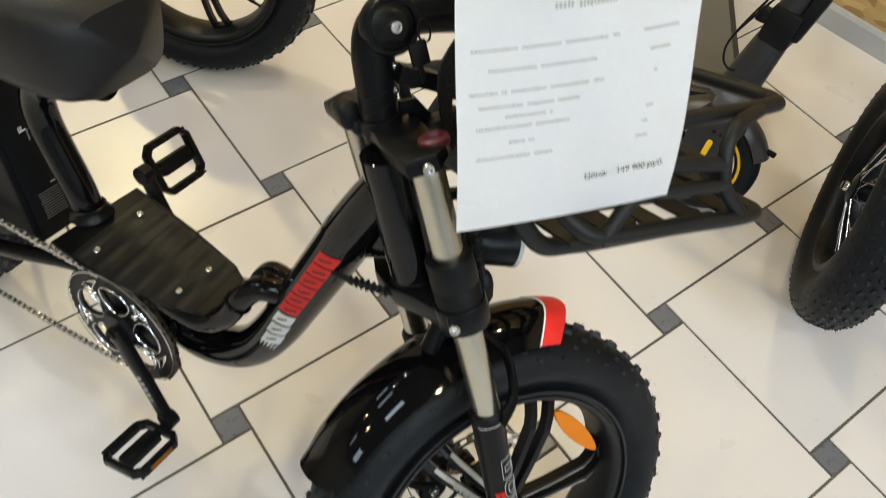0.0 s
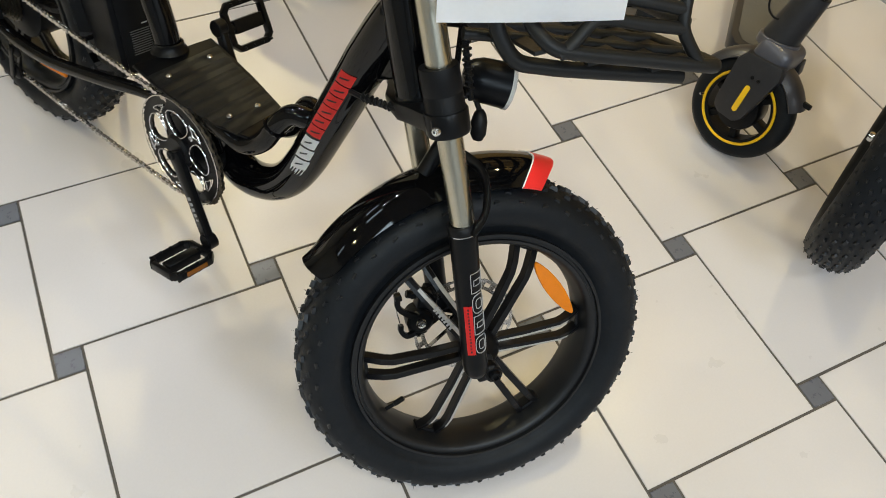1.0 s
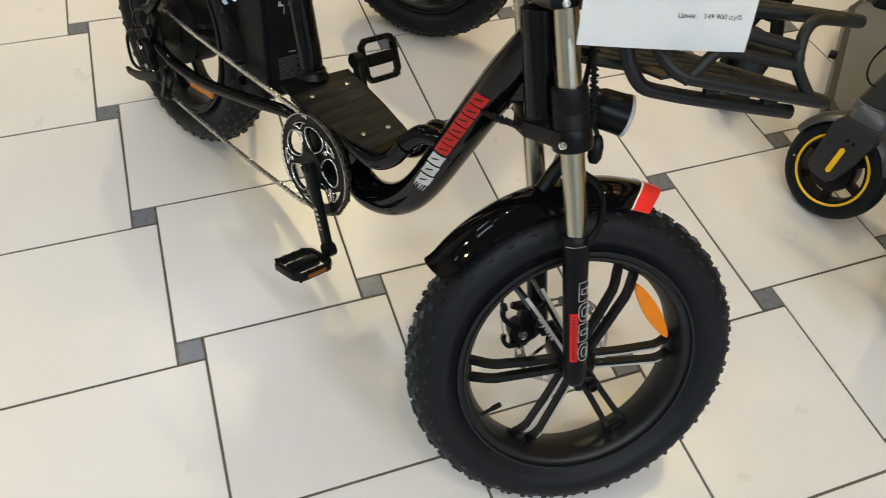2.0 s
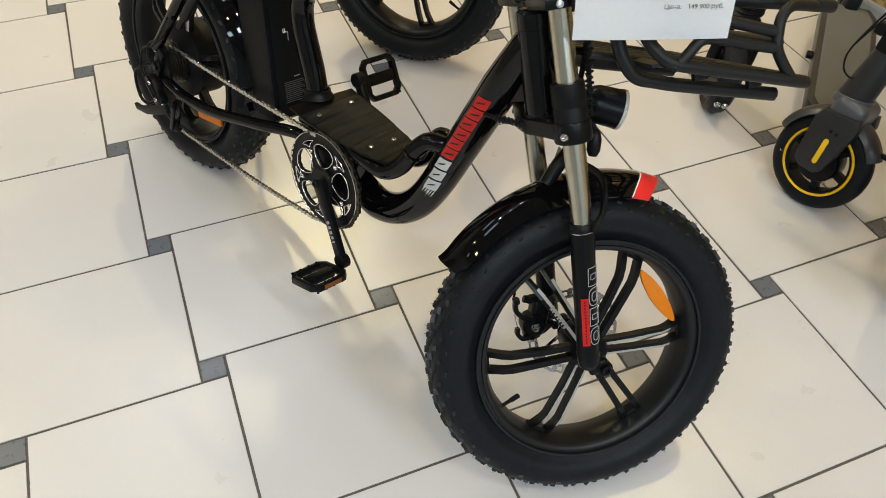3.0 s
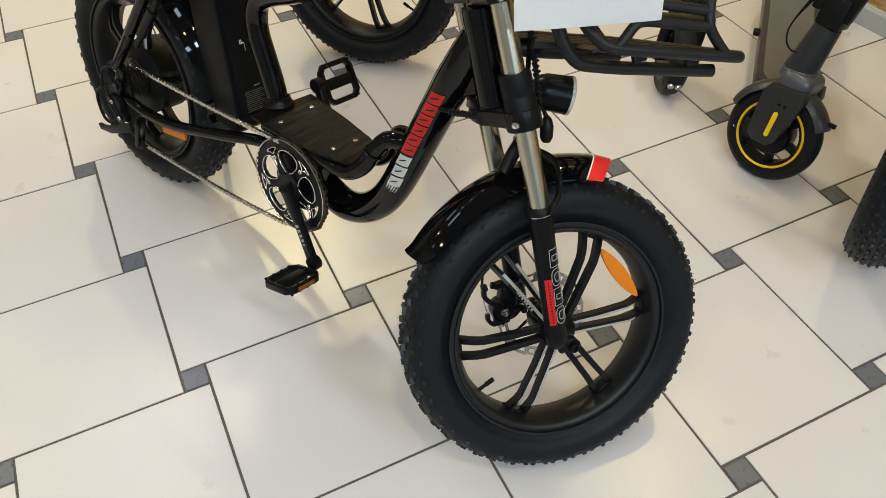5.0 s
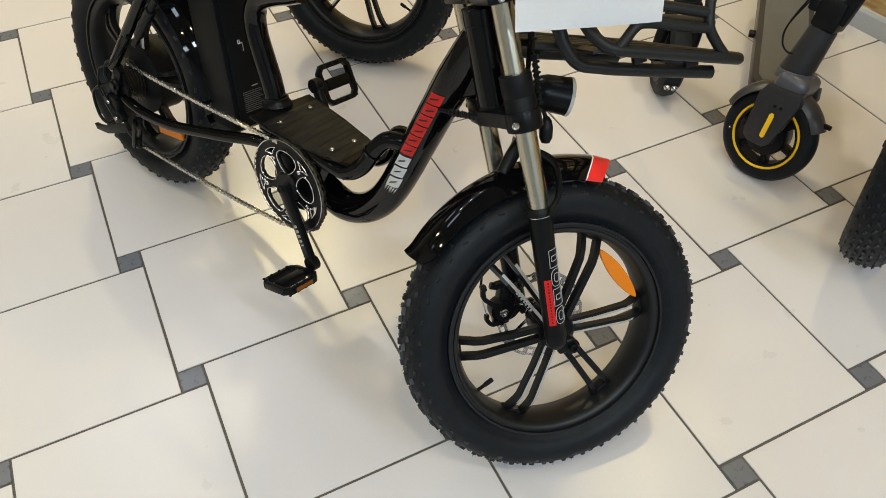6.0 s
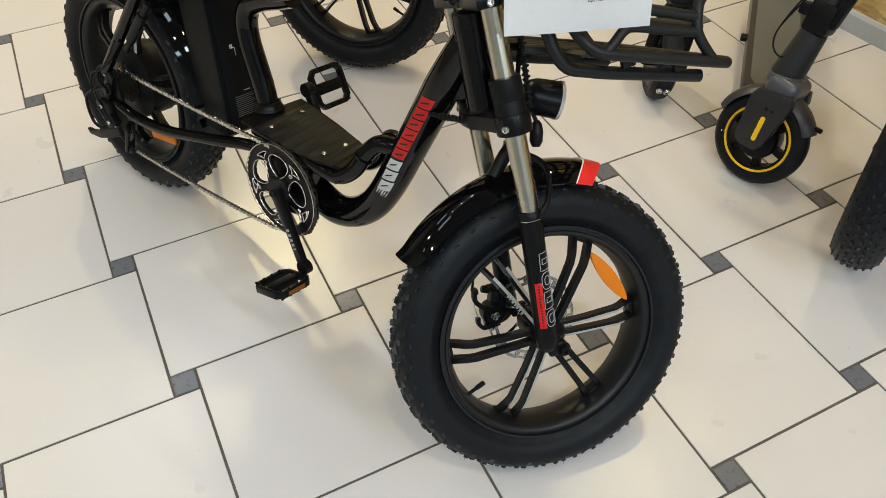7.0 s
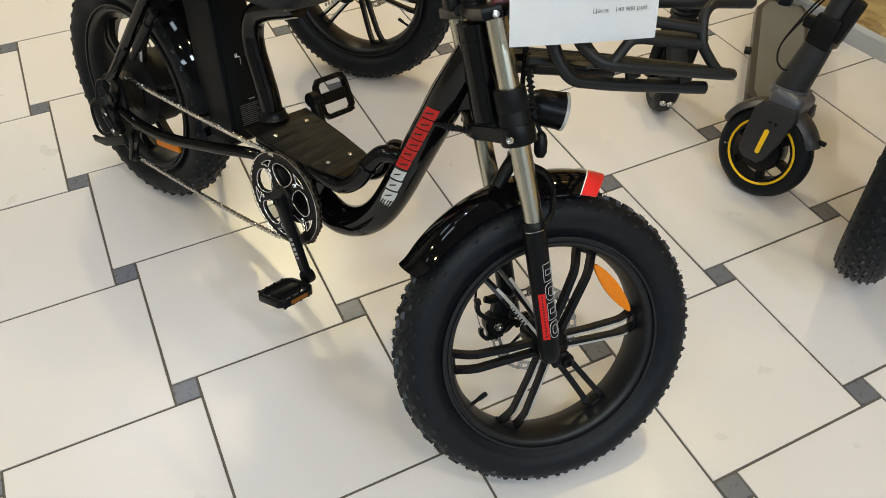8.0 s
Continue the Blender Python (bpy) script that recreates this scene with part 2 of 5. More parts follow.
def words(text, size, material, parent, m, name="lettering", label="", depth=0.0006, align="LEFT", outline=0.0, shear=0.0, spacing=1.0):
    """Raised lettering in the built-in font; outline: only the contour, of that thickness."""
    cu = bpy.data.curves.new(name, "FONT")
    cu.body, cu.size, cu.align_x, cu.align_y, cu.shear, cu.space_character = text, size, align, "CENTER", shear, spacing
    cu.resolution_u = 4
    if outline:
        cu.fill_mode = "NONE"
        cu.bevel_depth = outline
        cu.bevel_resolution = 0
    else:
        cu.extrude = depth
    tmp = bpy.data.objects.new("tmp", cu)
    scene.collection.objects.link(tmp)
    bpy.context.view_layer.update()
    me = bpy.data.meshes.new_from_object(tmp.evaluated_get(bpy.context.evaluated_depsgraph_get()))
    bpy.data.objects.remove(tmp)
    bpy.data.curves.remove(cu)
    me.name = name
    me.materials.clear()
    me.materials.append(material)
    ob = new(name, me)
    ob.parent = parent
    ob.matrix_basis = m
    if label:
        ob["label"] = label
    return ob


# ---- room ----
D = 0.41
INS = 0.056
TH = math.asin(INS / D)
BIG = D * math.cos(TH)
U = Vector((math.cos(TH), -math.sin(TH), 0))
V = Vector((math.sin(TH), math.cos(TH), 0))
X0, X1, Y0, Y1 = -3.2, 2.42, -5.0, 4.6

floor = part("floor", box(X1 - X0 + 0.4, Y1 - Y0 + 0.4, 0.1, ((X0 + X1) / 2, (Y0 + Y1) / 2, -0.0525), 0), GROUT, smooth=False)
tagged(floor, "cream ceramic tiles with small slate-blue inset squares", "floor", kind="structure")


def wall(name, sx, sy, at, material, label):
    w = part(name, box(sx, sy, CEIL, (at[0], at[1], CEIL / 2), 0), material, smooth=False)
    return tagged(w, label, "wall", kind="structure")


wall("wall_east", 0.12, Y1 - Y0 + 0.24, (X1 + 0.06, (Y0 + Y1) / 2), OSB, "wall clad in yellow-brown pressed strand board")
wall("wall_west", 0.12, Y1 - Y0 + 0.24, (X0 - 0.06, (Y0 + Y1) / 2), WALLM, "plain grey painted wall")
wall("wall_north", X1 - X0, 0.12, ((X0 + X1) / 2, Y1 + 0.06), WALLM, "plain grey painted wall")
wall("wall_south", X1 - X0, 0.12, ((X0 + X1) / 2, Y0 - 0.06), WALLM, "plain grey painted wall")
ceiling = part("ceiling", box(X1 - X0 + 0.24, Y1 - Y0 + 0.24, 0.1, ((X0 + X1) / 2, (Y0 + Y1) / 2, CEIL + 0.05), 0), CEILM, smooth=False)
tagged(ceiling, "plain grey ceiling with rectangular lights", "ceiling", kind="structure")
skirt = part("baseboard", plate([(0, 0), (-0.014, 0), (-0.014, 0.060), (-0.009, 0.070), (0, 0.072)], 0, Y1 - Y0), SKIRT, smooth=False,
             m=Matrix.Translation((X1 - 0.001, Y0, 0)))
tagged(skirt, "light grey plastic skirting along the strand-board wall", "baseboard", kind="structure")


def panel_light(x, y, power):
    t = thing("ceiling_light", Matrix.Translation((x, y, CEIL)), "flat white panel light set under the ceiling", "ceiling light", "ceiling lights")
    part("housing", box(0.60, 0.40, 0.03, (0, 0, -0.015), 0.004), HOUSING, t)
    la = bpy.data.lights.new("panel", "AREA")
    la.shape, la.size, la.size_y, la.energy = "RECTANGLE", 0.57, 0.34, LAMP_W * power
    la.color = PANEL_COLOR if x > -0.5 else (0.70, 0.87, 1.0)
    ob = new("panel", la)
    ob.parent = t
    ob.matrix_basis = Matrix.Translation((0, 0, -0.036))


def spot_light(x, y, power):
    t = thing("downlight", Matrix.Translation((x, y, CEIL)), "small round warm downlight in the ceiling", "ceiling light", "downlights")
    part("ring", moved(lathe([(0.085, 0.0), (0.105, 0.0), (0.105, 0.012), (0.085, 0.016)], 32, True), pose(0, 0, -0.016, 90, 0, 0)), HOUSING, t)
    la = bpy.data.lights.new("bulb", "AREA")
    la.shape, la.size, la.energy = "DISK", 0.11, SPOT_W * power
    la.color = (1.0, 0.85, 0.44)
    ob = new("bulb", la)
    ob.parent = t
    ob.matrix_basis = Matrix.Translation((0, 0, -0.020))


def track_light(x, y, power):
    """A ceiling rail that carries five small white lamp heads."""
    t = thing("track_light", Matrix.Translation((x, y, CEIL)), "white ceiling rail with five small lamp heads", "ceiling light")
    part("rail", box(1.9, 0.035, 0.03, (0, 0, -0.015), 0.003), HOUSING, t)
    for k in range(5):
        px = 0.40 * (k - 2)
        part("lamp_head", moved(lathe([(0, 0), (0.03, 0), (0.042, 0.02), (0.045, 0.09), (0.040, 0.092), (0.036, 0.05), (0, 0.045)], 24), pose(px, 0, -0.032, -90, 0, 0)), HOUSING, t)
        la = bpy.data.lights.new("bulb", "AREA")
        la.shape, la.size, la.energy, la.color = "DISK", 0.05, LAMP_W * power / 5, (0.92, 0.95, 1.0)
        ob = new("bulb", la)
        ob.parent = t
        ob.matrix_basis = Matrix.Translation((px, 0, -0.128))


for fx, fy, fp in FIXTURES:
    panel_light(fx, fy, fp)
for fx, fy, fp in SPOTS:
    spot_light(fx, fy, fp)
track_light(*TRACK)


# ---- wheels ----
def tyre_mesh(R, w, bead, knobs, tall=0.0055, bulk=1.0):
    """A fat tyre: carcass turned about y, with tread blocks that stand out of it."""
    rc = R - 0.0065
    prof = []
    k = 22
    for i in range(k + 1):
        a = radians(-140 + 280 * i / k)
        c, s = math.cos(a), math.sin(a)
        rr = (rc + bead) / 2 + 0.004
        h = rc - rr
        prof.append((rr + h * math.copysign(abs(c) ** 0.9, c), w * math.copysign(abs(s) ** 0.8, s)))
    prof += [(bead - 0.004, w * 0.6), (bead - 0.004, -w * 0.6)]
    bm = lathe(prof, 96, closed=True)
    bm.verts.ensure_lookup_table()

    def surf(v):
        """Radius of the carcass at the offset v from the wheel's middle, and its slope."""
        s = min(abs(v) / w, 0.999)
        a = math.asin(s ** (1 / 0.8))
        rr = (rc + bead) / 2 + 0.004
        return rr + (rc - rr) * math.cos(a) ** 0.9

    rows = [(s * f, lx * bulk, ly * bulk, ph) for f, lx, ly, ph in ((0.0, 0.0210, 0.0120, 0.0), (0.27, 0.0180, 0.0095, 0.5), (0.53, 0.0145, 0.0068, 0.0),
                                                      (0.76, 0.0130, 0.0056, 0.5), (0.93, 0.0135, 0.0055, 0.0)) for s in ((-1, 1) if f else (1,))]
    verts, faces = [], []
    rnd = random.Random(11)
    for f, lx, ly, ph in rows:
        y = f * w
        r = surf(y)
        n_out = Vector((1, 0.9 * f * abs(f), 0)).normalized()
        for i in range(knobs):
            th = 2 * math.pi * (i + ph) / knobs
            tw = 0.32 * (1 if (i % 2) else -1) * (1 if f >= 0 else -1)
            rad = Vector((math.cos(th), 0, math.sin(th)))
            tan = Vector((-math.sin(th), 0, math.cos(th)))
            out = (rad * n_out.x + Vector((0, n_out.y, 0))).normalized()
            ax = (tan * math.cos(tw) + Vector((0, math.sin(tw), 0)))
            ax = (ax - out * ax.dot(out)).normalized()
            ay = out.cross(ax)
            c = rad * r + Vector((0, y, 0))
            top = tall if abs(f) < 0.4 else tall * 0.8 if abs(f) < 0.6 else tall * 0.6 if abs(f) < 0.8 else tall * 0.4
            base = len(verts)
            for hgt, sc in ((-0.004, 1.12), (top, 0.72)):
                for dx, dy in ((-1, -1), (1, -1), (1, 1), (-1, 1)):
                    verts.append(c + out * hgt + ax * dx * lx * sc / 2 + ay * dy * ly * sc / 2)
            for q in ((4, 5, 6, 7), (0, 1, 5, 4), (1, 2, 6, 5), (2, 3, 7, 6), (3, 0, 4, 7)):
                faces.append([base + j for j in q])
            if 0.2 < abs(f) < 0.8 and rnd.random() < 0.6:
                # a moulding whisker left on the block
                base = len(verts)
                tip = c + out * (top + rnd.uniform(0.003, 0.007)) + ax * rnd.uniform(-0.004, 0.004) + ay * rnd.uniform(-0.003, 0.003)
                verts += [c + out * (top - 0.001) + ax * dx * 0.0007 + ay * dy * 0.0007 for dx, dy in ((-1, -1), (1, -1), (0, 1))] + [tip]
                faces += [[base, base + 1, base + 3], [base + 1, base + 2, base + 3], [base + 2, base, base + 3]]
    me = bpy.data.meshes.new("tmp")
    me.from_pydata(verts, [], faces)
    b2 = bmesh.new()
    b2.from_mesh(me)
    bpy.data.meshes.remove(me)
    bmesh.ops.recalc_face_normals(b2, faces=b2.faces)
    return bm, b2


def rotor_mesh(r0, r1, y, holes=24):
    """A brake disc with drilled ring and curved arms."""
    bm = bmesh.new()
    n = holes * 4
    rads = [r0, r0 + (r1 - r0) * 0.32, r0 + (r1 - r0) * 0.68, r1]
    vs = [[bm.verts.new(((r - (0.002 if (i // 2) % 4 == 0 and j == 3 else 0)) * math.cos(2 * math.pi * i / n), y,
                         (r - (0.002 if (i // 2) % 4 == 0 and j == 3 else 0)) * math.sin(2 * math.pi * i / n))) for i in range(n)] for j, r in enumerate(rads)]
    for j in range(3):
        for i in range(n):
            if j == 1 and i % 4 in (0, 1):
                continue
            q = (i + 1) % n
            bm.faces.new((vs[j][i], vs[j][q], vs[j + 1][q], vs[j + 1][i]))
    bmesh.ops.solidify(bm, geom=bm.faces[:], thickness=0.002)
    arms = []
    for k in range(6):
        a = k * math.pi / 3
        p = [(0.024 * math.cos(a), y, 0.024 * math.sin(a)), (0.045 * math.cos(a + 0.25), y, 0.045 * math.sin(a + 0.25)),
             (r0 * 1.04 * math.cos(a + 0.35), y, r0 * 1.04 * math.sin(a + 0.35))]
        arms.append(sweep(spline(p, 4), [(-0.001, -0.004), (0.001, -0.004), (0.001, 0.004), (-0.001, 0.004)], up=(0, 1, 0)))
    return merge(bm, lathe([(0.016, y - 0.0015), (0.030, y - 0.0015), (0.030, y + 0.0015), (0.016, y + 0.0015)], 32, True), *arms)


def twin_spoke(r_hub, r_rim, yo, cut):
    """A pair of cast bars joined at the rim; cut: the side (1 or -1) whose front edge is machined bright, or 0."""
    bars = []
    k = cut or 1
    for s in (-1, 1):
        path = [(r_hub, yo * 0.9, s * 0.0102), (r_hub + 0.05, yo, s * 0.0112), (r_rim - 0.045, yo, s * 0.0138),
                (r_rim - 0.030, yo * 0.8, s * 0.0148), (r_rim + 0.004, 0, s * 0.0175)]
        sec = [(-0.0080, -0.0056), (0.0080, -0.0056), (0.0080, 0.0004), (0.0050, 0.0062), (-0.0080, 0.0062)] if cut else \
              [(-0.0080, -0.0056), (0.0070, -0.0056), (0.0080, -0.0046), (0.0080, 0.0046), (0.0070, 0.0056), (-0.0080, 0.0056)]
        bars.append(sweep(path, [(a, k * b) for a, b in sec], up=(0, 0, 1)))
    foot = box(0.010, 0.024, 0.046, (r_rim - 0.002, 0.0, 0), 0.003)
    bm = merge(*bars, foot)
    bm.normal_update()
    way = Vector((0, -0.9, 0.45 * k)).normalized()
    for f in bm.faces:
        if cut and f.normal.dot(way) > 0.93 and abs(f.normal.z) > 0.15 and f.calc_center_median().x < r_rim - 0.012:
            f.material_index = 1
    return bm


def wheel(parent, m, base_deg, name="front_wheel", motor=False, disc=1, R=0.294, w=0.052, valve_deg=205, reflector_deg=(25,), yo=-0.026, bulk=1.0):
    """Cast six-spoke wheel with a fat tyre; axle along y, origin at the hub."""
    # stepped flange with two grooves, the same on both sides
    flange = [(0.1855, 0.012), (0.1885, 0.020), (0.1900, 0.0300), (0.1935, 0.0375), (0.1980, 0.0412), (0.2015, 0.0415),
              (0.2025, 0.0385), (0.2070, 0.0385), (0.2080, 0.0440), (0.2125, 0.0440), (0.2130, 0.0360), (0.2010, 0.0340)]
    rim_prof = flange + [(q, -y) for q, y in reversed(flange)]
    rim = part(name, lathe(rim_prof, 96, True), BARREL, parent, "satin black cast alloy wheel", m)
    carcass, blocks = tyre_mesh(R, w, 0.206, 42, bulk=bulk)
    part("tyre", carcass, RUBBER, rim, "black knobbly fat tyre")
    tagged(part("tread", blocks, TREAD, rim, smooth=False), kind="stuff")
    for k in range(6):
        sp = part("spoke", twin_spoke(0.03 if not motor else 0.075, 0.187, yo, (0, -1, 0, 1, 0, -1)[k]), [RIMBLK, MACHINED], rim,
                  m=pose(0, 0, 0, 0, -(base_deg + 60 * k), 0), smooth=False)
        if k == 1 and not motor:
            for i in range(7):
                part("print_bar", box(0.0045 - 0.001 * (i % 2), 0.0008, 0.0095, (0.072 + 0.0075 * i, yo - 0.0084, 0.0105), 0.0, m=pose(0, 0, 0, 0, 12 * (i % 3 - 1), 0)), GREYLINE, sp, smooth=False)
    if motor:
        prof = [(0, -0.058), (0.03, -0.058), (0.045, -0.046), (0.080, -0.042), (0.092, -0.034), (0.092, 0.034), (0.080, 0.042),
                (0.045, 0.046), (0.03, 0.055), (0, 0.055)]
        part("hub_motor", lathe(prof, 64), MATTE, rim, "matte black hub motor")
    else:
        prof = [(0, -0.062), (0.012, -0.062), (0.014, -0.056), (0.026, -0.048), (0.034, -0.036), (0.034, 0.036), (0.026, 0.048), (0.014, 0.06), (0, 0.06)]
        part("hub", lathe(prof, 40), RIMBLK, rim)
    if disc:
        part("brake_disc", rotor_mesh(0.070, 0.090, disc * 0.050), CHROME, rim, "drilled steel brake disc")
    a = radians(valve_deg)
    d = Vector((math.cos(a), 0, math.sin(a)))
    p0, p1 = d * 0.189 + Vector((0, -0.006, 0)), d * 0.150 + Vector((0, -0.012, 0))
    part("valve", merge(rod(p0, p0.lerp(p1, 0.55), 0.0036, 10), rod(p0.lerp(p1, 0.5), p1, 0.0048, 10)), PLASTIC, rim)
    for rd in reflector_deg:
        out = []
        for i in range(32):
            t = 2 * math.pi * i / 32
            out.append((0.157 + 0.0135 * math.cos(t) * (1 - 0.25 * math.sin(t) ** 2), 0.064 * math.sin(t)))
        part("reflector", plate(out, -0.027, -0.019, 0.0015), ORANGE, rim, "amber plastic spoke reflector", pose(0, 0, 0, 0, -rd, 0))
    return rim


def fender_mesh(r, a0, a1, w, thick=0.003, drop=0.022, n=40, flare=0.0, lift=0.0, sweep=(0.0, 0.0), deep=0.0, even=False):
    """A mudguard: an arched strip from angle a0 to a1 (degrees) about the wheel's axle."""
    def ring(i):
        f = i / n
        a = radians(a0 + (a1 - a0) * f)
        rr = r + flare * max(0, 1 - f * 14) ** 2 + lift * f * f
        taper = 1 if even else 1 - 0.10 * max(0, f * 8 - 7) ** 2 - 0.30 * max(0, 1 - f * 9) ** 2
        out = []
        back = radians(sweep[0] + (sweep[1] - sweep[0]) * f ** 3)
        dr = drop + deep * f
        for j in range(13):
            t = -1 + j / 6
            out.append((rr - dr * abs(t) ** 2.6, w * t * taper, a + back * abs(t) ** 1.6))
        for j in range(12, -1, -1):
            t = -1 + j / 6
            out.append((rr - thick - dr * abs(t) ** 2.6, w * t * taper * 0.96, a + back * abs(t) ** 1.6))
        return [(q * math.cos(a), y, q * math.sin(a)) for q, y, a in out]
    bm = bmesh.new()
    rings = [[bm.verts.new(v) for v in ring(i)] for i in range(n + 1)]
    m = len(rings[0])
    for i in range(n):
        for j in range(m):
            bm.faces.new((rings[i][j], rings[i][(j + 1) % m], rings[i + 1][(j + 1) % m], rings[i + 1][j]))
    bm.faces.new(rings[0])
    bm.faces.new(rings[-1][::-1])
    bmesh.ops.recalc_face_normals(bm, faces=bm.faces)
    return bm


# ---- electric bicycle that the camera looks at ----
BIKE = pose(0.1899, 0.6938, 0, 0, 0, -74.2) @ pose(0, 0, 0, -10.975, 0, 0)
FORK = Matrix.Translation((1.2039, 0, 0.2616)) @ pose(0, 0, 0, 0, -26.41, 0) @ pose(0, 0, 0, 0, 0, 56.73)
bike = thing("electric_bicycle", BIKE, "glossy black step-through fat-tyre electric bicycle leaning on its stand", "bicycle")
HUB = 0.0314

wheel(bike, FORK @ Matrix.Translation((HUB, 0, 0)), 54, bulk=0.80)
wheel(bike, Matrix.Translation((0, 0, 0.294)), 20, "rear_wheel", motor=True, disc=1, valve_deg=60, reflector_deg=())

# frame tubes
main = spline([(0.575, 0, 0.300), (0.640, 0, 0.281), (0.697, 0, 0.271), (0.753, 0, 0.294), (0.801, 0, 0.341), (0.838, 0, 0.410), (0.876, 0, 0.509),
               (0.910, 0, 0.600), (0.939, 0, 0.679), (0.957, 0, 0.728), (0.972, 0, 0.765)], 6)
frame_main = part("down_tube", sweep(main, lambda f: circle(0.0335 - 0.0070 * max(0.0, (f - 0.78) / 0.22), 24), up=(0, 1, 0)), GLOSS, bike, "glossy black curved down tube")

head = part("head_tube", rod((1.030, 0, 0.661), (0.972, 0, 0.796), 0.0315, 40), GLOSS, bike, "glossy black head tube")
part("headset_cup", rod((0.9765, 0, 0.786), (0.966, 0, 0.811), 0.0325, 36), GLOSS, head)
part("headset_cup", rod((1.033, 0, 0.654), (1.027, 0, 0.668), 0.0325, 36), SATIN, head)
part("gusset", plate([(0.915, 0.60), (0.955, 0.715), (0.985, 0.735), (1.020, 0.690), (1.000, 0.672), (0.960, 0.645)], -0.007, 0.007, 0.003), GLOSS, frame_main)

# plain blocks of colour in place of the maker's lettering on the down tube


def on_tube(px, pz, ang, sx, sz, material, name, turn):
    """A slanted block of film wrapped on the down tube's right flank."""
    bm = bmesh.new()
    n = 6
    rr = 0.0347 if material is INK else 0.0342
    d = Vector((math.cos(ang), 0, math.sin(ang)))
    nrm = Vector((-d.z, 0, d.x))
    vs = []
    for i in range(n + 1):
        row = []
        for j in range(7):
            s = -1 + 2 * i / n
            u = -1 + 2 * j / 6
            phi = u * sz + turn
            q = Vector((px, 0, pz)) + d * (s * sx - u * 0.006) + nrm * (rr * math.sin(phi)) + Vector((0, -rr * math.cos(phi), 0))
            row.append(bm.verts.new(q))
        vs.append(row)
    for i in range(n):
        for j in range(6):
            bm.faces.new((vs[i][j], vs[i][j + 1], vs[i + 1][j + 1], vs[i + 1][j]))
    bmesh.ops.solidify(bm, geom=bm.faces[:], thickness=0.0006)
    bmesh.ops.recalc_face_normals(bm, faces=bm.faces)
    return part(name, bm, material, frame_main, "white block of printed film" if material is WHITE else "red block of printed film" if material is RED else "")


A_T = math.atan2(0.600 - 0.410, 0.910 - 0.838)
for k in range(3):
    f = 0.430 + 0.0275 * k
    on_tube(0.8462 + (f - 0.430) * 0.383, f, A_T, 0.0131, 0.39, WHITE, "film_block", -0.22 + 0.07 * k)
    on_tube(0.8462 + (f - 0.430) * 0.383, f, A_T, 0.0020, 0.17, INK, "film_slit", -0.18 + 0.07 * k)
for k, du in enumerate((-0.04, 0.03, -0.04, 0.03, -0.04, 0.03)):
    f = 0.5135 + 0.0250 * k
    on_tube(0.8780 + (f - 0.5135) * 0.375, f, A_T, 0.0121, 0.40, RED, "film_block", -0.03)
    on_tube(0.8780 + (f - 0.5135) * 0.375, f, A_T, 0.0018, 0.22, INK, "film_slit", -0.03 + du)

for k in range(7):
    on_tube(0.8462 - 0.0165 * 0.36 - 0.0012 * (k % 3), 0.430 - 0.0165 + 0.0008 * (k % 2), A_T, 0.0050 + 0.0015 * (k % 3), 0.030, WHITE, "film_streak", -0.53 + 0.105 * k)

# footplate with its rails and the loop up to the down tube
outline = [(0.490, -0.086), (0.497, 0.078), (0.560, 0.072), (0.631, 0.063), (0.724, 0.045), (0.752, 0.030), (0.766, 0.004), (0.768, -0.032), (0.754, -0.056), (0.704, -0.073), (0.620, -0.086), (0.556, -0.090)]
fp = bmesh.new()
f0 = fp.faces.new([fp.verts.new((x, y, 0.421)) for x, y in outline])
g = bmesh.ops.extrude_face_region(fp, geom=[f0])
bmesh.ops.translate(fp, vec=(0, 0, 0.006), verts=[v for v in g["geom"] if isinstance(v, bmesh.types.BMVert)])
bmesh.ops.recalc_face_normals(fp, faces=fp.faces)
bmesh.ops.bevel(fp, geom=list(fp.edges), offset=0.002, segments=2, affect="EDGES")
foot = part("footplate", fp, SATIN, bike, "black footplate with a ribbed rubber pad")
pad = bmesh.new()
NX, NY = 90, 10
grid = []
for i in range(NX + 1):
    x = 0.533 + 0.205 * i / NX
    lo = -0.087 + max(0, x - 0.60) ** 2 * 1.2
    hi = 0.073 - (x - 0.50) * 0.13
    z = 0.4285 + 0.0022 * max(-0.2, math.sin(2 * math.pi * (x - 0.535) / 0.034)) * (1 if 3 < i < NX - 3 else 0)
    grid.append([pad.verts.new((x - 0.008 * (j / NY), lo + (hi - lo) * j / NY, z + (-0.001 if j in (0, NY) else 0))) for j in range(NY + 1)])
for i in range(NX):
    for j in range(NY):
        pad.faces.new((grid[i][j], grid[i + 1][j], grid[i + 1][j + 1], grid[i][j + 1]))
bmesh.ops.solidify(pad, geom=pad.faces[:], thickness=0.003)
bmesh.ops.recalc_face_normals(pad, faces=pad.faces)
part("pad", pad, PADM, foot, "ribbed black rubber pad")
for bx, by in ((0.548, 0.033), (0.555, -0.059), (0.698, -0.047), (0.703, 0.010)):
    part("bolt", bolt((bx, by, 0.4300), (0, 0, 1), 0.0055, 0.003), CHROME, foot)
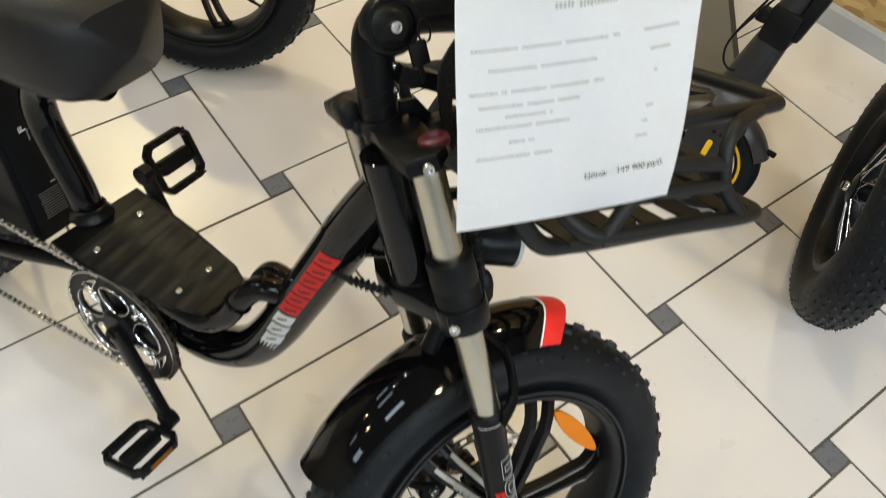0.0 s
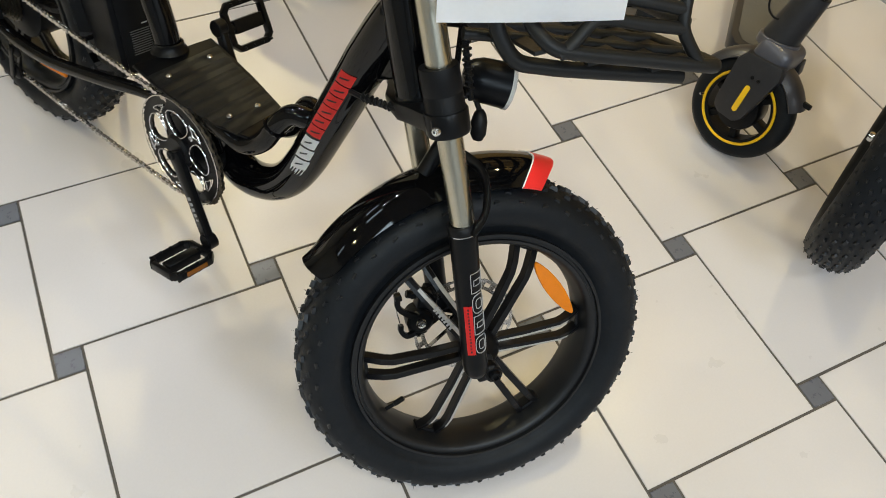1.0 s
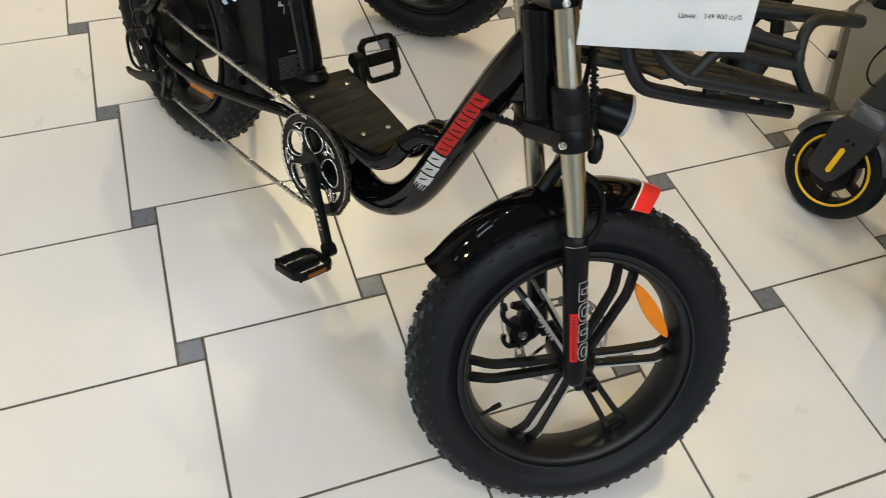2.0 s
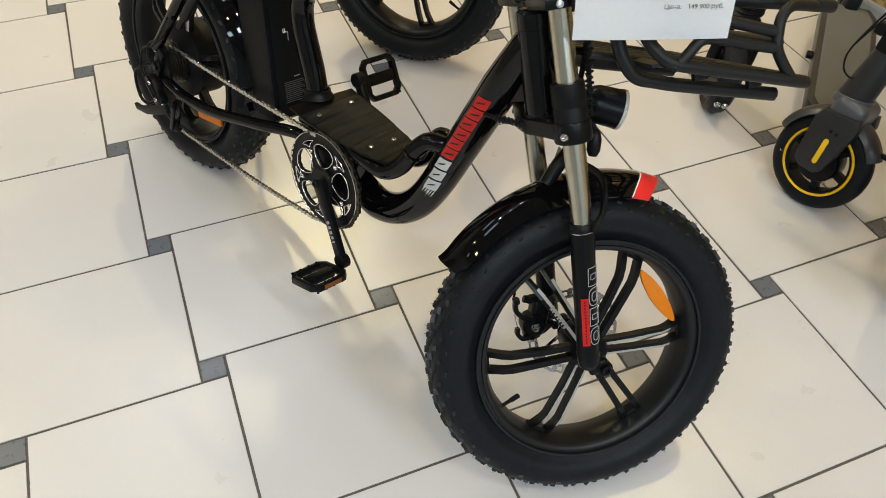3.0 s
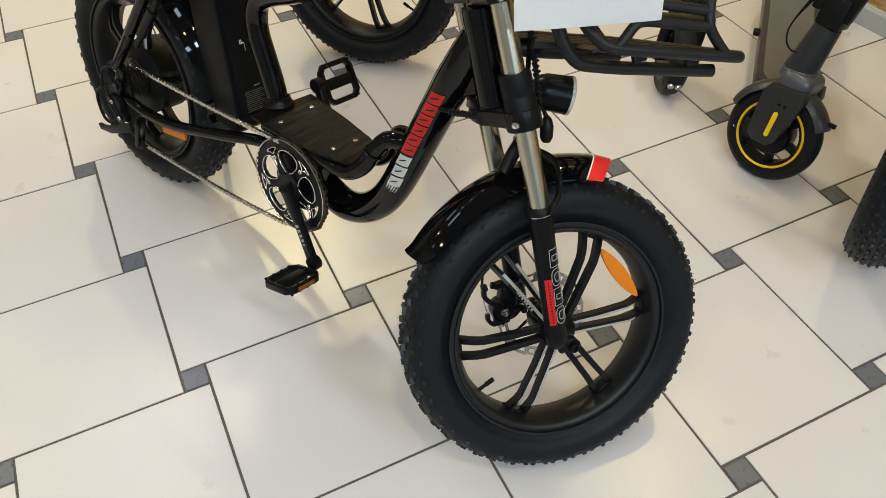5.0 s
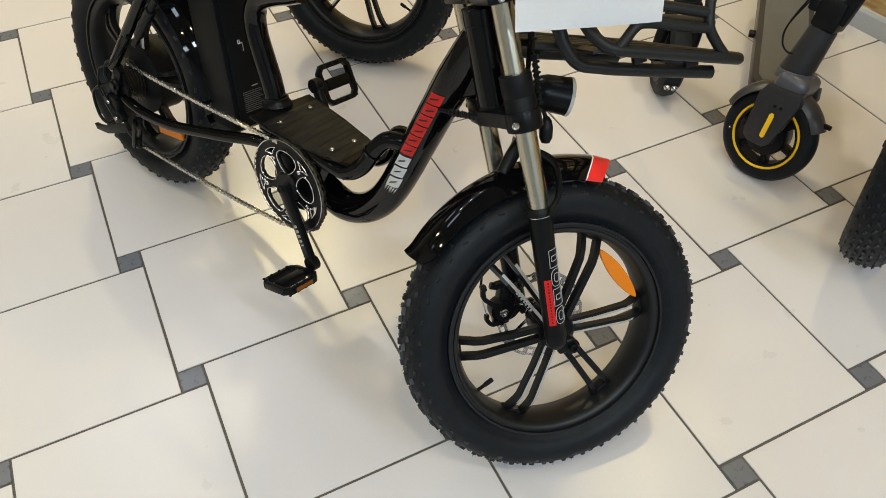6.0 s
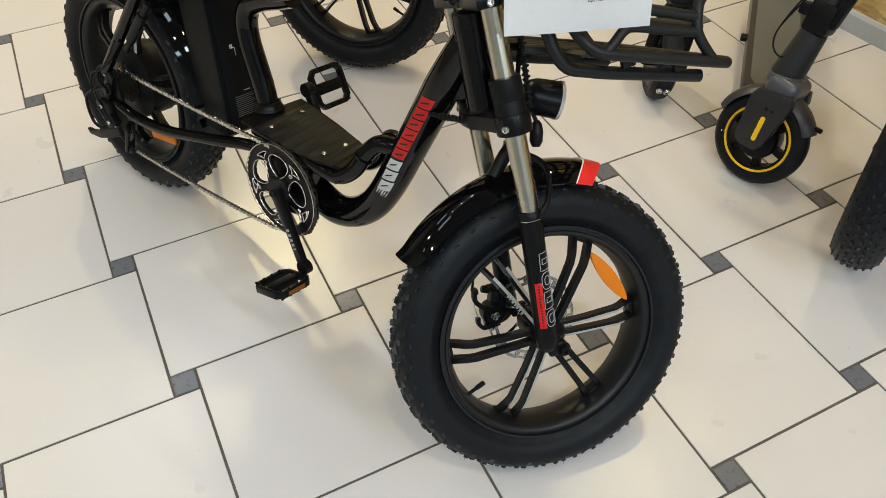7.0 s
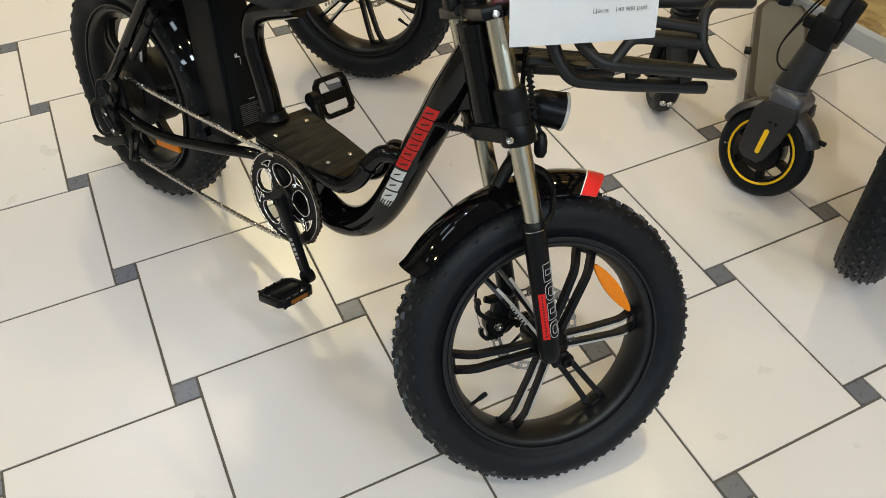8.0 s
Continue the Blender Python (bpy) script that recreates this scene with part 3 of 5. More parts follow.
for s, yb, ym in ((-1, -0.050, -0.052), (1, 0.046, 0.032)):
    p = spline([(0.50, yb, 0.399), (0.60, yb, 0.399), (0.70, ym, 0.399), (0.745, ym * 0.92, 0.402), (0.778, ym * 0.8, 0.430), (0.797, ym * 0.62, 0.472),
                (0.818, ym * 0.42, 0.500), (0.850, ym * 0.2, 0.505), (0.872, 0, 0.500)], 6)
    part("footplate_rail", tube(p, 0.0175, 20), GLOSS, bike, "glossy black rail looped up to the down tube")
    if s < 0:
        wd = (p[30] - p[28]).normalized()
        wa = wd.cross(Vector((0, 1, 0))).normalized()
        wb = wd.cross(wa)
        part("rail_weld", tube([p[29] + wa * 0.0185 * math.cos(a) + wb * 0.0185 * math.sin(a) for a in [i * 0.3142 for i in range(20)]], 0.0026, 8, closed=True), GLOSS, foot)
part("bracket", merge(plate([(0.60, 0.315), (0.66, 0.30), (0.70, 0.395), (0.58, 0.395)], -0.045, -0.038, 0.001), plate([(0.60, 0.315), (0.66, 0.30), (0.70, 0.395), (0.58, 0.395)], 0.030, 0.037, 0.001)), GLOSS, bike)
part("bottom_bracket", merge(rod((0.592, -0.06, 0.292), (0.592, 0.06, 0.292), 0.026, 24), rod((0.47, 0, 0.36), (0.592, 0, 0.292), 0.030, 20)), GLOSS, bike)

# seat mast, cushion and battery
mast = spline([(0.489, -0.008, 0.425), (0.474, -0.008, 0.470), (0.450, -0.008, 0.520), (0.430, -0.008, 0.565), (0.424, -0.008, 0.605), (0.438, -0.008, 0.640),
               (0.475, -0.008, 0.663), (0.525, -0.008, 0.684), (0.560, -0.008, 0.700)], 6)
part("seat_mast", tube(mast, 0.0235, 24), GLOSS, bike, "glossy black bent tube under the cushion")
part("mast_collar", lathe([(0.024, 0.0), (0.033, 0.0), (0.031, 0.004), (0.0275, 0.008), (0.0268, 0.016), (0.024, 0.018)], 32, True), SATIN, bike,
     m=Matrix.Translation((0.490, -0.008, 0.427)) @ pose(0, 0, 0, 90, 0, 0) @ pose(0, 0, 0, 0, 0, 12))
seat = bmesh.new()
rings = []
NS = 20
for i in range(NS + 1):
    f = i / NS
    x = 0.16 + 0.455 * f
    half = 0.115 * (1 - 0.28 * f ** 2) * (max(0.0, 1 - (2 * f - 1) ** 8)) ** 0.5 + 0.004
    zc, hz = 0.758 + 0.006 * f, 0.066 * (max(0.0, 1 - (2 * f - 1) ** 10)) ** 0.5 + 0.003
    ring = []
    for j in range(24):
        a = 2 * math.pi * j / 24
        c, s = math.cos(a), math.sin(a)
        ring.append(seat.verts.new((x, half * math.copysign(abs(c) ** 0.45, c), zc + hz * math.copysign(abs(s) ** 0.55, s))))
    rings.append(ring)
for i in range(NS):
    for j in range(24):
        seat.faces.new((rings[i][j], rings[i][(j + 1) % 24], rings[i + 1][(j + 1) % 24], rings[i + 1][j]))
seat.faces.new(rings[0])
seat.faces.new(rings[-1][::-1])
bmesh.ops.recalc_face_normals(seat, faces=seat.faces)
part("seat", seat, LEATHER, bike, "padded black leatherette seat")
bat = plate([(0.405, 0.335), (0.398, 0.325), (0.315, 0.322), (0.225, 0.705), (0.315, 0.705), (0.322, 0.700)], -0.050, 0.048, 0.005)
battery = part("battery", bat, MATTE, bike, "matte black removable battery pack")
part("battery_face", plate([(0.4085, 0.345), (0.407, 0.345), (0.325, 0.695), (0.3265, 0.695)], -0.040, 0.039, 0.0005), PLASTIC, battery)


def on_battery(y, z, wy, hz, material, name):
    """A small printed bar on the battery's sloping front."""
    x = 0.4105 - (z - 0.345) * 0.2349
    bm = box(0.0012, wy, hz, (0, 0, 0), 0.0)
    return part(name, bm, material, battery, m=Matrix.Translation((x, y, z)) @ pose(0, 0, 0, 0, -13.2, 0), smooth=False)


for k in range(11):
    on_battery(0.004 - 0.002 * (k % 3), 0.372 + 0.0043 * k, 0.054 - 0.006 * (k % 3), 0.0014, DIMLINE, "print_line")
on_battery(0.012, 0.425, 0.016, 0.002, GREYLINE, "print_line")
on_battery(-0.011, 0.523, 0.0016, 0.009, WHITE, "mark_bar")
on_battery(-0.007, 0.523, 0.0016, 0.009, WHITE, "mark_bar")
on_battery(-0.006, 0.520, 0.010, 0.0016, WHITE, "mark_bar")
on_battery(0.0, 0.511, 0.0012, 0.018, GREYLINE, "mark_bar")

# rear stays, mudguard and drive
for s in (-1, 1):
    part("chain_stay", tube(spline([(0.015, s * 0.088, 0.258), (0.09, s * 0.088, 0.252), (0.21, s * 0.086, 0.270), (0.36, s * 0.072, 0.312), (0.50, s * 0.045, 0.345), (0.58, s * 0.03, 0.31)], 6), 0.0132, 16),
         GLOSS, bike)
    part("seat_stay", tube([(-0.010, s * 0.092, 0.338), (0.178, s * 0.091, 0.605), (0.262, s * 0.082, 0.72)], 0.0132, 16), GLOSS, bike)
    part("stay_brace", merge(rod((0.095, s * 0.092, 0.432), (0.205, s * 0.092, 0.580), 0.0075, 12), rod((0.120, s * 0.092, 0.466), (0.180, s * 0.092, 0.546), 0.0115, 14)), SATIN, bike)
    part("dropout", plate([(-0.022, 0.248), (0.030, 0.246), (0.032, 0.285), (0.010, 0.345), (-0.016, 0.348), (-0.024, 0.30)], s * 0.084 - 0.004, s * 0.084 + 0.004, 0.001), PLASTIC, bike)
part("seat_rack", tube([(0.285, -0.080, 0.72), (0.05, -0.08, 0.74), (-0.12, -0.08, 0.74), (-0.12, 0.08, 0.74), (0.05, 0.08, 0.74), (0.285, 0.080, 0.72)], 0.009, 12), GLOSS, bike)
part("rear_mudguard", moved(fender_mesh(0.340, 0, 150, 0.067, drop=0.030), Matrix.Translation((0, 0, 0.294))), GLOSS, bike, "glossy black rear mudguard")
CR = Vector((0.602, -0.074, 0.304))
teeth = [moved(box(0.006, 0.003, 0.0055, (0.0975, 0, 0), 0.0), pose(0, 0, 0, 0, -360 * k / 46, 0)) for k in range(46)]
PETAL = [(0.030, 0.000), (0.037, 0.012), (0.049, 0.021), (0.062, 0.0245), (0.073, 0.019), (0.0785, 0.007)]
PETAL = [(0.98 * x, 1.10 * y) for x, y in PETAL]
PETAL = PETAL + [(x, -y) for x, y in PETAL[:0:-1]]
SLOT = [(0.0690, 0.000), (0.074, 0.007), (0.078, 0.0165), (0.0805, 0.011), (0.0815, 0.0), (0.0805, -0.011), (0.078, -0.0165), (0.074, -0.007)]


def inside(p, poly):
    """Whether a point of the plane lies in a polygon."""
    hit = False
    for (x0, y0), (x1, y1) in zip(poly, poly[1:] + poly[:1]):
        if (y0 > p[1]) != (y1 > p[1]) and p[0] < (x1 - x0) * (p[1] - y0) / (y1 - y0) + x0:
            hit = not hit
    return hit


def ring_plate():
    """The flat disc of the chainring with five petal openings and five small slots cut through."""
    bm = bmesh.new()
    n, rr = 240, [0.012 + 0.0855 * k / 46 for k in range(47)]
    vs = [[bm.verts.new((r * math.cos(2 * math.pi * i / n), -0.002, r * math.sin(2 * math.pi * i / n))) for i in range(n)] for r in rr]
    for j in range(46):
        r = (rr[j] + rr[j + 1]) / 2
        for i in range(n):
            a = 360 * (i + 0.5) / n
            b = radians((a - 20 + 36) % 72 - 36)
            c = radians((a - 56 + 36) % 72 - 36)
            if inside((r * math.cos(b), r * math.sin(b)), PETAL) or inside((r * math.cos(c), r * math.sin(c)), SLOT):
                continue
            q = (i + 1) % n
            bm.faces.new((vs[j][i], vs[j + 1][i], vs[j + 1][q], vs[j][q]))
    bmesh.ops.delete(bm, geom=[v for v in bm.verts if not v.link_faces], context="VERTS")
    bmesh.ops.solidify(bm, geom=bm.faces[:], thickness=0.004)
    bmesh.ops.recalc_face_normals(bm, faces=bm.faces)
    return bm


chainring = part("chainring", merge(*teeth), SATIN, bike, "black chainring with polished cut-outs", Matrix.Translation(CR) @ Matrix.Scale(1.085, 4))
part("ring_plate", ring_plate(), SATIN, chainring, smooth=False)
part("polished_edge", lathe([(0.0966, -0.0066), (0.0980, -0.0060), (0.0976, -0.0050), (0.0960, -0.0058)], 96, True), CHROME, chainring)
for k in range(5):
    a = 72 * k
    for poly, at in ((PETAL, a + 20), (SLOT, a + 56)):
        part("polished_edge", moved(tube(spline([(x, -0.0062, y) for x, y in poly], 4, True), 0.0011, 6, closed=True), pose(0, 0, 0, 0, -at, 0)), CHROME, chainring)
    part("chainring_bolt", moved(bolt((0.0615, -0.006, 0.0), (0, -1, 0), 0.0050, 0.003), pose(0, 0, 0, 0, -(a + 56), 0)), CHROME, chainring)
part("bearing_shell", lathe([(0, 0.012), (0.056, 0.012), (0.062, 0.018), (0.062, 0.040), (0.03, 0.050), (0, 0.050)], 40), SATIN, chainring)
part("spider", lathe([(0, -0.012), (0.026, -0.012), (0.031, -0.007), (0.031, -0.001), (0, -0.001)], 40), SATIN, chainring)
CD = Vector((0.103, 0, -0.138)).normalized()


def crank(s, d):
    y0 = -0.090 if s < 0 else 0.085
    c = Vector((CR.x, y0, CR.z))
    path = [c - d * 0.004, c + d * 0.02, c + d * 0.09 + Vector((0, s * 0.004, 0)), c + d * 0.16 + Vector((0, s * 0.010, 0)), c + d * 0.182 + Vector((0, s * 0.010, 0))]
    wds = [0.017, 0.0165, 0.0135, 0.0125, 0.009]

    def sec(f):
        w = wds[min(int(round(f * 4)), 4)]
        return [(x * w, y * 0.008) for x, y in ((-1, -0.6), (-0.7, -1), (0.7, -1), (1, -0.6), (1, 0.6), (0.7, 1), (-0.7, 1), (-1, 0.6))]
    arm = part("crank", sweep(path, sec, up=(0, 1, 0)), SATIN, bike, "black alloy crank arm")
    q = c + d * 0.172 + Vector((0, s * 0.010, 0))
    part("pedal_boss", rod(q - Vector((0, 0.010, 0)), q + Vector((0, 0.010, 0)), 0.0165, 24), SATIN, arm)
    part("crank_bolt", bolt(c + Vector((0, s * 0.008, 0)), (0, s, 0), 0.010, 0.004), SATIN, arm)
    if s < 0:
        for k in range(5):
            q = c + d * (0.085 + 0.011 * k) + Vector((0, s * (0.0125 + 0.0006 * k), 0))
            part("print_line", moved(box(0.006, 0.001, 0.009, (0, 0, 0), 0), Matrix.Translation(q) @ pose(0, 0, 0, 0, 53, 0)), GREYLINE, arm, smooth=False)
    return Vector((0.592, y0, 0.292)) + d * 0.172 + Vector((0, s * 0.010, 0))


def pedal(at, s, ry, rx):
    """Open cage pedal: two side bars, three cross bars, end reflectors; axle along y."""
    m = Matrix.Translation(at) @ pose(0, 0, 0, rx, ry, 0)
    L, Wd, H = 0.090, 0.083, 0.0165
    sgn = s
    fr = []
    for x in (-Wd / 2, 0, Wd / 2):
        fr.append(box(0.012 if x else 0.026, L - 0.024, H * (0.9 if x else 1.0), (x, sgn * (0.014 + L / 2), 0), 0.003))
    for y in (0.016, L + 0.010):
        fr.append(box(Wd * 0.74, 0.0105, H, (0, sgn * y, 0), 0.003))
    for x in (-1, 1):
        for yy, tw in ((0.021, 1), (L + 0.005, -1)):
            fr.append(box(0.024, 0.010, H * 0.95, (x * Wd * 0.43, sgn * yy, 0), 0.003, m=pose(0, 0, 0, 0, 0, x * tw * sgn * 42)))
    for x in (-Wd / 2, Wd / 2):
        for i in range(4):
            for zz in (-1, 1):
                fr.append(box(0.005, 0.006, 0.004, (x, sgn * (0.032 + 0.021 * i), zz * (H * 0.45 + 0.001)), 0.001, 1))
    pd = part("pedal", merge(*fr), SATIN, bike, "black open-cage platform pedal", m)
    part("axle", rod((0, 0, 0), (0, sgn * 0.05, 0), 0.0075, 14), SATIN, pd)
    for x in ((-1, 1) if s < 0 else ()):
        part("pedal_reflector", box(0.003, 0.044, 0.009, (x * (Wd / 2 + 0.0055), sgn * (0.014 + L / 2), 0), 0.001), AMBER, pd)


pedal(crank(-1, CD) + Vector((0.006, 0, -0.007)), -1, -18, -2)
pedal(crank(1, -CD) + Vector((0.010, 0.006, 0.001)), 1, 58, 2)


def chain_run(a, b, sag):
    """A roller chain: alternate inner and outer links along a slightly slack line."""
    a, b = Vector(a), Vector(b)
    n = max(4, int((b - a).length / 0.0127))
    bms = []
    for i in range(n):
        t0, t1 = i / n, (i + 1) / n
        p = a.lerp(b, t0) - Vector((0, 0, sag * 4 * t0 * (1 - t0)))
        q = a.lerp(b, t1) - Vector((0, 0, sag * 4 * t1 * (1 - t1)))
        d = q - p
        off = 0.0032 if i % 2 else 0.0021
        ang = math.degrees(math.atan2(d.z, d.x))
        for s in (-1, 1):
            pl = plate([(-0.0086, -0.0030), (-0.006, -0.0048), (0.0, -0.0025), (0.006, -0.0048), (0.0086, -0.0030), (0.0086, 0.0030), (0.006, 0.0048), (0.0, 0.0025), (-0.006, 0.0048), (-0.0086, 0.0030)], -0.0007, 0.0007)
            bms.append(moved(pl, Matrix.Translation((p + q) / 2 + Vector((0, s * off, 0))) @ pose(0, 0, 0, 0, -ang, 0)))
        bms.append(rod(p + Vector((0, -0.0042, 0)), p + Vector((0, 0.0042, 0)), 0.0024, 6))
    return merge(*bms)


def chain_wrap(a0, a1, r):
    """The chain where it lies on the chainring's teeth."""
    n = int(abs(a1 - a0) / 7)
    at = [Vector((CR.x + r * math.cos(radians(a0 + (a1 - a0) * i / n)), -0.073, CR.z + r * math.sin(radians(a0 + (a1 - a0) * i / n)))) for i in range(n + 1)]
    return merge(*[chain_run(p, q, 0.0) for p, q in zip(at[::4], at[4::4])])


# Same chain as the two runs; its shade is put into a darker steel.
part("chain", chain_wrap(104, -100, 0.1085), DARKSTEEL, bike, "bare steel roller chain", smooth=False)
part("chain", chain_run((0.0, -0.060, 0.336), (0.578, -0.073, 0.396), 0.004), STEEL, bike, "bare steel roller chain", smooth=False)
part("chain", chain_run((0.012, -0.060, 0.112), (0.585, -0.073, 0.188), 0.007), STEEL, bike, "bare steel roller chain", smooth=False)
cas = [lathe([(0, -0.040), (0.018, -0.040), (0.018, -0.085), (0, -0.085)], 24)]
for k, rr in enumerate((0.052, 0.047, 0.042, 0.037, 0.033, 0.029, 0.025)):
    y = -0.050 - 0.0048 * k
    cas.append(lathe([(0.018, y), (rr, y), (rr, y - 0.002), (0.018, y - 0.002)], 36, True))
    for i in range(18):
        cas.append(moved(box(0.005, 0.0018, 0.004, (rr + 0.001, y - 0.001, 0), 0), pose(0, 0, 0, 0, 20 * i + 7 * k, 0)))
part("cassette", moved(merge(*cas), Matrix.Translation((0, 0, 0.294))), DARKSTEEL, bike, "dark steel sprocket cassette")
der = part("derailleur", merge(box(0.045, 0.024, 0.050, (-0.012, -0.100, 0.235), 0.008), box(0.030, 0.020, 0.045, (0.010, -0.104, 0.205), 0.006, m=pose(0, 0, 0, 0, 30, 0)),
                               box(0.013, 0.005, 0.096, (0.015, -0.078, 0.152), 0.002, m=pose(0, 0, 0, 0, 14, 0)), box(0.013, 0.004, 0.096, (0.014, -0.060, 0.152), 0.0015, m=pose(0, 0, 0, 0, 14, 0)), rod((0.010, -0.112, 0.205), (-0.030, -0.112, 0.238), 0.008, 12), rod((-0.030, -0.116, 0.245), (-0.030, -0.084, 0.245), 0.011, 14)), SATIN, bike, "black rear derailleur")
for q in ((0.006, 0.118), (0.024, 0.185)):
    part("jockey_wheel", moved(lathe([(0.004, -0.006), (0.016, -0.004), (0.018, -0.002), (0.018, 0.002), (0.016, 0.004), (0.004, 0.006)], 24, True), Matrix.Translation((q[0], -0.069, q[1]))), PLASTIC, der)
for q in ((0.012, -0.118, 0.212), (0.035, -0.112, 0.205), (-0.02, -0.114, 0.242)):
    part("bolt", bolt(q, (0, -1, 0), 0.006, 0.004), CHROME, der)
part("rear_axle", merge(rod((0, -0.080, 0.294), (0, -0.112, 0.294), 0.011, 14), bolt((0, -0.098, 0.294), (0, -1, 0), 0.015, 0.008), box(0.030, 0.010, 0.050, (0.004, -0.094, 0.318), 0.004, m=pose(0, 0, 0, 0, 24, 0)),
                        box(0.022, 0.012, 0.060, (-0.012, -0.095, 0.268), 0.004, m=pose(0, 0, 0, 0, 12, 0))), SATIN, bike, "black axle nut and hanger")
part("motor_cable", tube(spline([(0.0, -0.108, 0.296), (-0.022, -0.110, 0.312), (-0.020, -0.104, 0.345), (0.020, -0.102, 0.372), (0.085, -0.100, 0.450)], 6), 0.0042, 10), PLASTIC, bike)
part("shift_cable", tube(spline([(-0.032, -0.112, 0.240), (-0.058, -0.112, 0.262), (-0.050, -0.108, 0.320), (0.0, -0.106, 0.352), (0.07, -0.105, 0.447)], 6), 0.0026, 8), PLASTIC, der)
part("derailleur_guard", tube(spline([(0.0, -0.092, 0.300), (-0.050, -0.106, 0.275), (-0.085, -0.112, 0.246), (-0.092, -0.112, 0.215), (-0.075, -0.112, 0.175), (-0.048, -0.108, 0.168), (-0.02, -0.100, 0.190)], 6), 0.004, 10), SATIN, bike)
part("guard_tail", plate([(-0.103, 0.144), (-0.093, 0.131), (-0.04, 0.142), (0.008, 0.165), (0.060, 0.195), (0.050, 0.215), (0.0, 0.188), (-0.050, 0.160), (-0.085, 0.146)], -0.119, -0.107, 0.003), PLASTIC, bike)
part("rear_reflector", moved(box(0.098, 0.006, 0.021, (0, 0, 0), 0.002), pose(0.157, -0.060, 0.2175, 0, -12.6, 0)), ORANGE, bike, "amber reflector on the rear wheel")
part("kickstand", merge(rod((0.10, 0.095, 0.262), (-0.02, 0.20, 0.045), 0.009, 12), box(0.05, 0.022, 0.012, (-0.022, 0.202, 0.043), 0.004)), SATIN, bike)

# fork, crowns and stem
for s in (-1, 1):
    y = s * 0.100
    st = part("stanchion", moved(rod((0.0225, y, 0.245), (0.0275, y, 0.612), 0.0172, 32), FORK), STANCH, bike, "champagne-coloured polished fork stanchion")
    leg_p = [(0.0210, y, 0.264), (0.0203, y, 0.252), (0.0128, y, 0.15), (0.0068, y, 0.06), (0.0055, y, 0.034), (0.0052, y, 0.020), (0.0056, y, 0.010)]
    rads = [0.0205, 0.0205, 0.0190, 0.0186, 0.0195, 0.0185, 0.0120]
    leg = part("fork_leg", moved(sweep(spline(leg_p, 4), lambda f: circle(rads[min(int(f * 6.01), 5)] * (1 - (f * 6 - int(min(f * 6, 5.99)))) + rads[min(int(f * 6.01) + 1, 6)] * (f * 6 - int(min(f * 6, 5.99))), 24), up=(0, 1, 0)), FORK),
               SATIN, bike, "satin black lower fork leg")
    part("wiper_ring", moved(lathe([(0.0175, -0.004), (0.0215, -0.004), (0.0218, 0.004), (0.0185, 0.009), (0.0175, 0.009)], 32, True), FORK @ Matrix.Translation((0.0215, y, 0.264)) @ pose(0, 0, 0, 90, 0, 0)), PLASTIC, leg)
    part("wiper_edge", moved(lathe([(0.0208, -0.0055), (0.0216, -0.0055), (0.0216, -0.0042), (0.0208, -0.0042)], 32, True), FORK @ Matrix.Translation((0.0215, y, 0.264)) @ pose(0, 0, 0, 90, 0, 0)), CHROME, leg)
    part("dropout", moved(merge(box(0.034, 0.016, 0.026, (0.022, y - s * 0.006, 0.004), 0.006, 3), rod((HUB, y - s * 0.02, 0.0), (HUB, y + s * 0.004, 0.0), 0.014, 20)), FORK), SATIN, leg)
    part("sleeve", moved(lathe([(0.018, -0.045), (0.0262, -0.045), (0.0262, -0.004), (0.0256, -0.003), (0.0256, -0.001), (0.0262, 0.0), (0.0262, 0.029), (0.0252, 0.033), (0.018, 0.033)], 32, True), FORK @ Matrix.Translation((0.0252, y, 0.462)) @ pose(0, 0, 0, 90, 0, 0)), MATTE, st)
    part("clamp", moved(lathe([(0.018, -0.016), (0.0285, -0.016), (0.0295, -0.013), (0.0295, 0.013), (0.0285, 0.016), (0.018, 0.016)], 32, True), FORK @ Matrix.Translation((0.0248, y, 0.422)) @ pose(0, 0, 0, 90, 0, 0)), SATIN, st)
    part("clamp_bolt", moved(bolt((0.019, y + s * 0.026, 0.610), (-0.2, s * 0.98, 0), 0.0065, 0.005), FORK), CHROME, st)
    part("clamp_bolt", moved(bolt((0.004, y + s * 0.022, 0.420), (-0.75, s * 0.66, 0), 0.0065, 0.005), FORK), CHROME, st)
    part("axle_nut", moved(bolt((HUB, y + s * 0.004, 0.0), (0, s, 0), 0.010, 0.008), FORK), SATIN, leg)
for z, nm, hz in ((0.424, "lower_crown", 0.013), (0.612, "upper_crown", 0.0100)):
    xo = 0.010 if z < 0.5 else 0.024
    rb = 0.036 if z < 0.5 else 0.018
    arch = [(xo - rb, -0.025), (xo - rb, 0.025), (xo - 0.024, 0.060), (0.000, 0.118), (0.030, 0.128), (0.046, 0.116), (0.050, 0.080), (xo + 0.034, 0.03),
            (xo + 0.034, -0.03), (0.050, -0.080), (0.046, -0.116), (0.030, -0.128), (0.000, -0.118), (xo - 0.024, -0.060)]
    cb = plate([(x, -y) for x, y in arch], -hz, hz, 0.005)
    part(nm, moved(cb, FORK @ Matrix.Translation((0, 0, z)) @ pose(0, 0, 0, 90, 0, 0)), SATIN, bike, "satin black fork crown")
STEM_R = [0.0200, 0.0205, 0.0215, 0.0230, 0.0245, 0.0245, 0.0240, 0.0235, 0.0230]
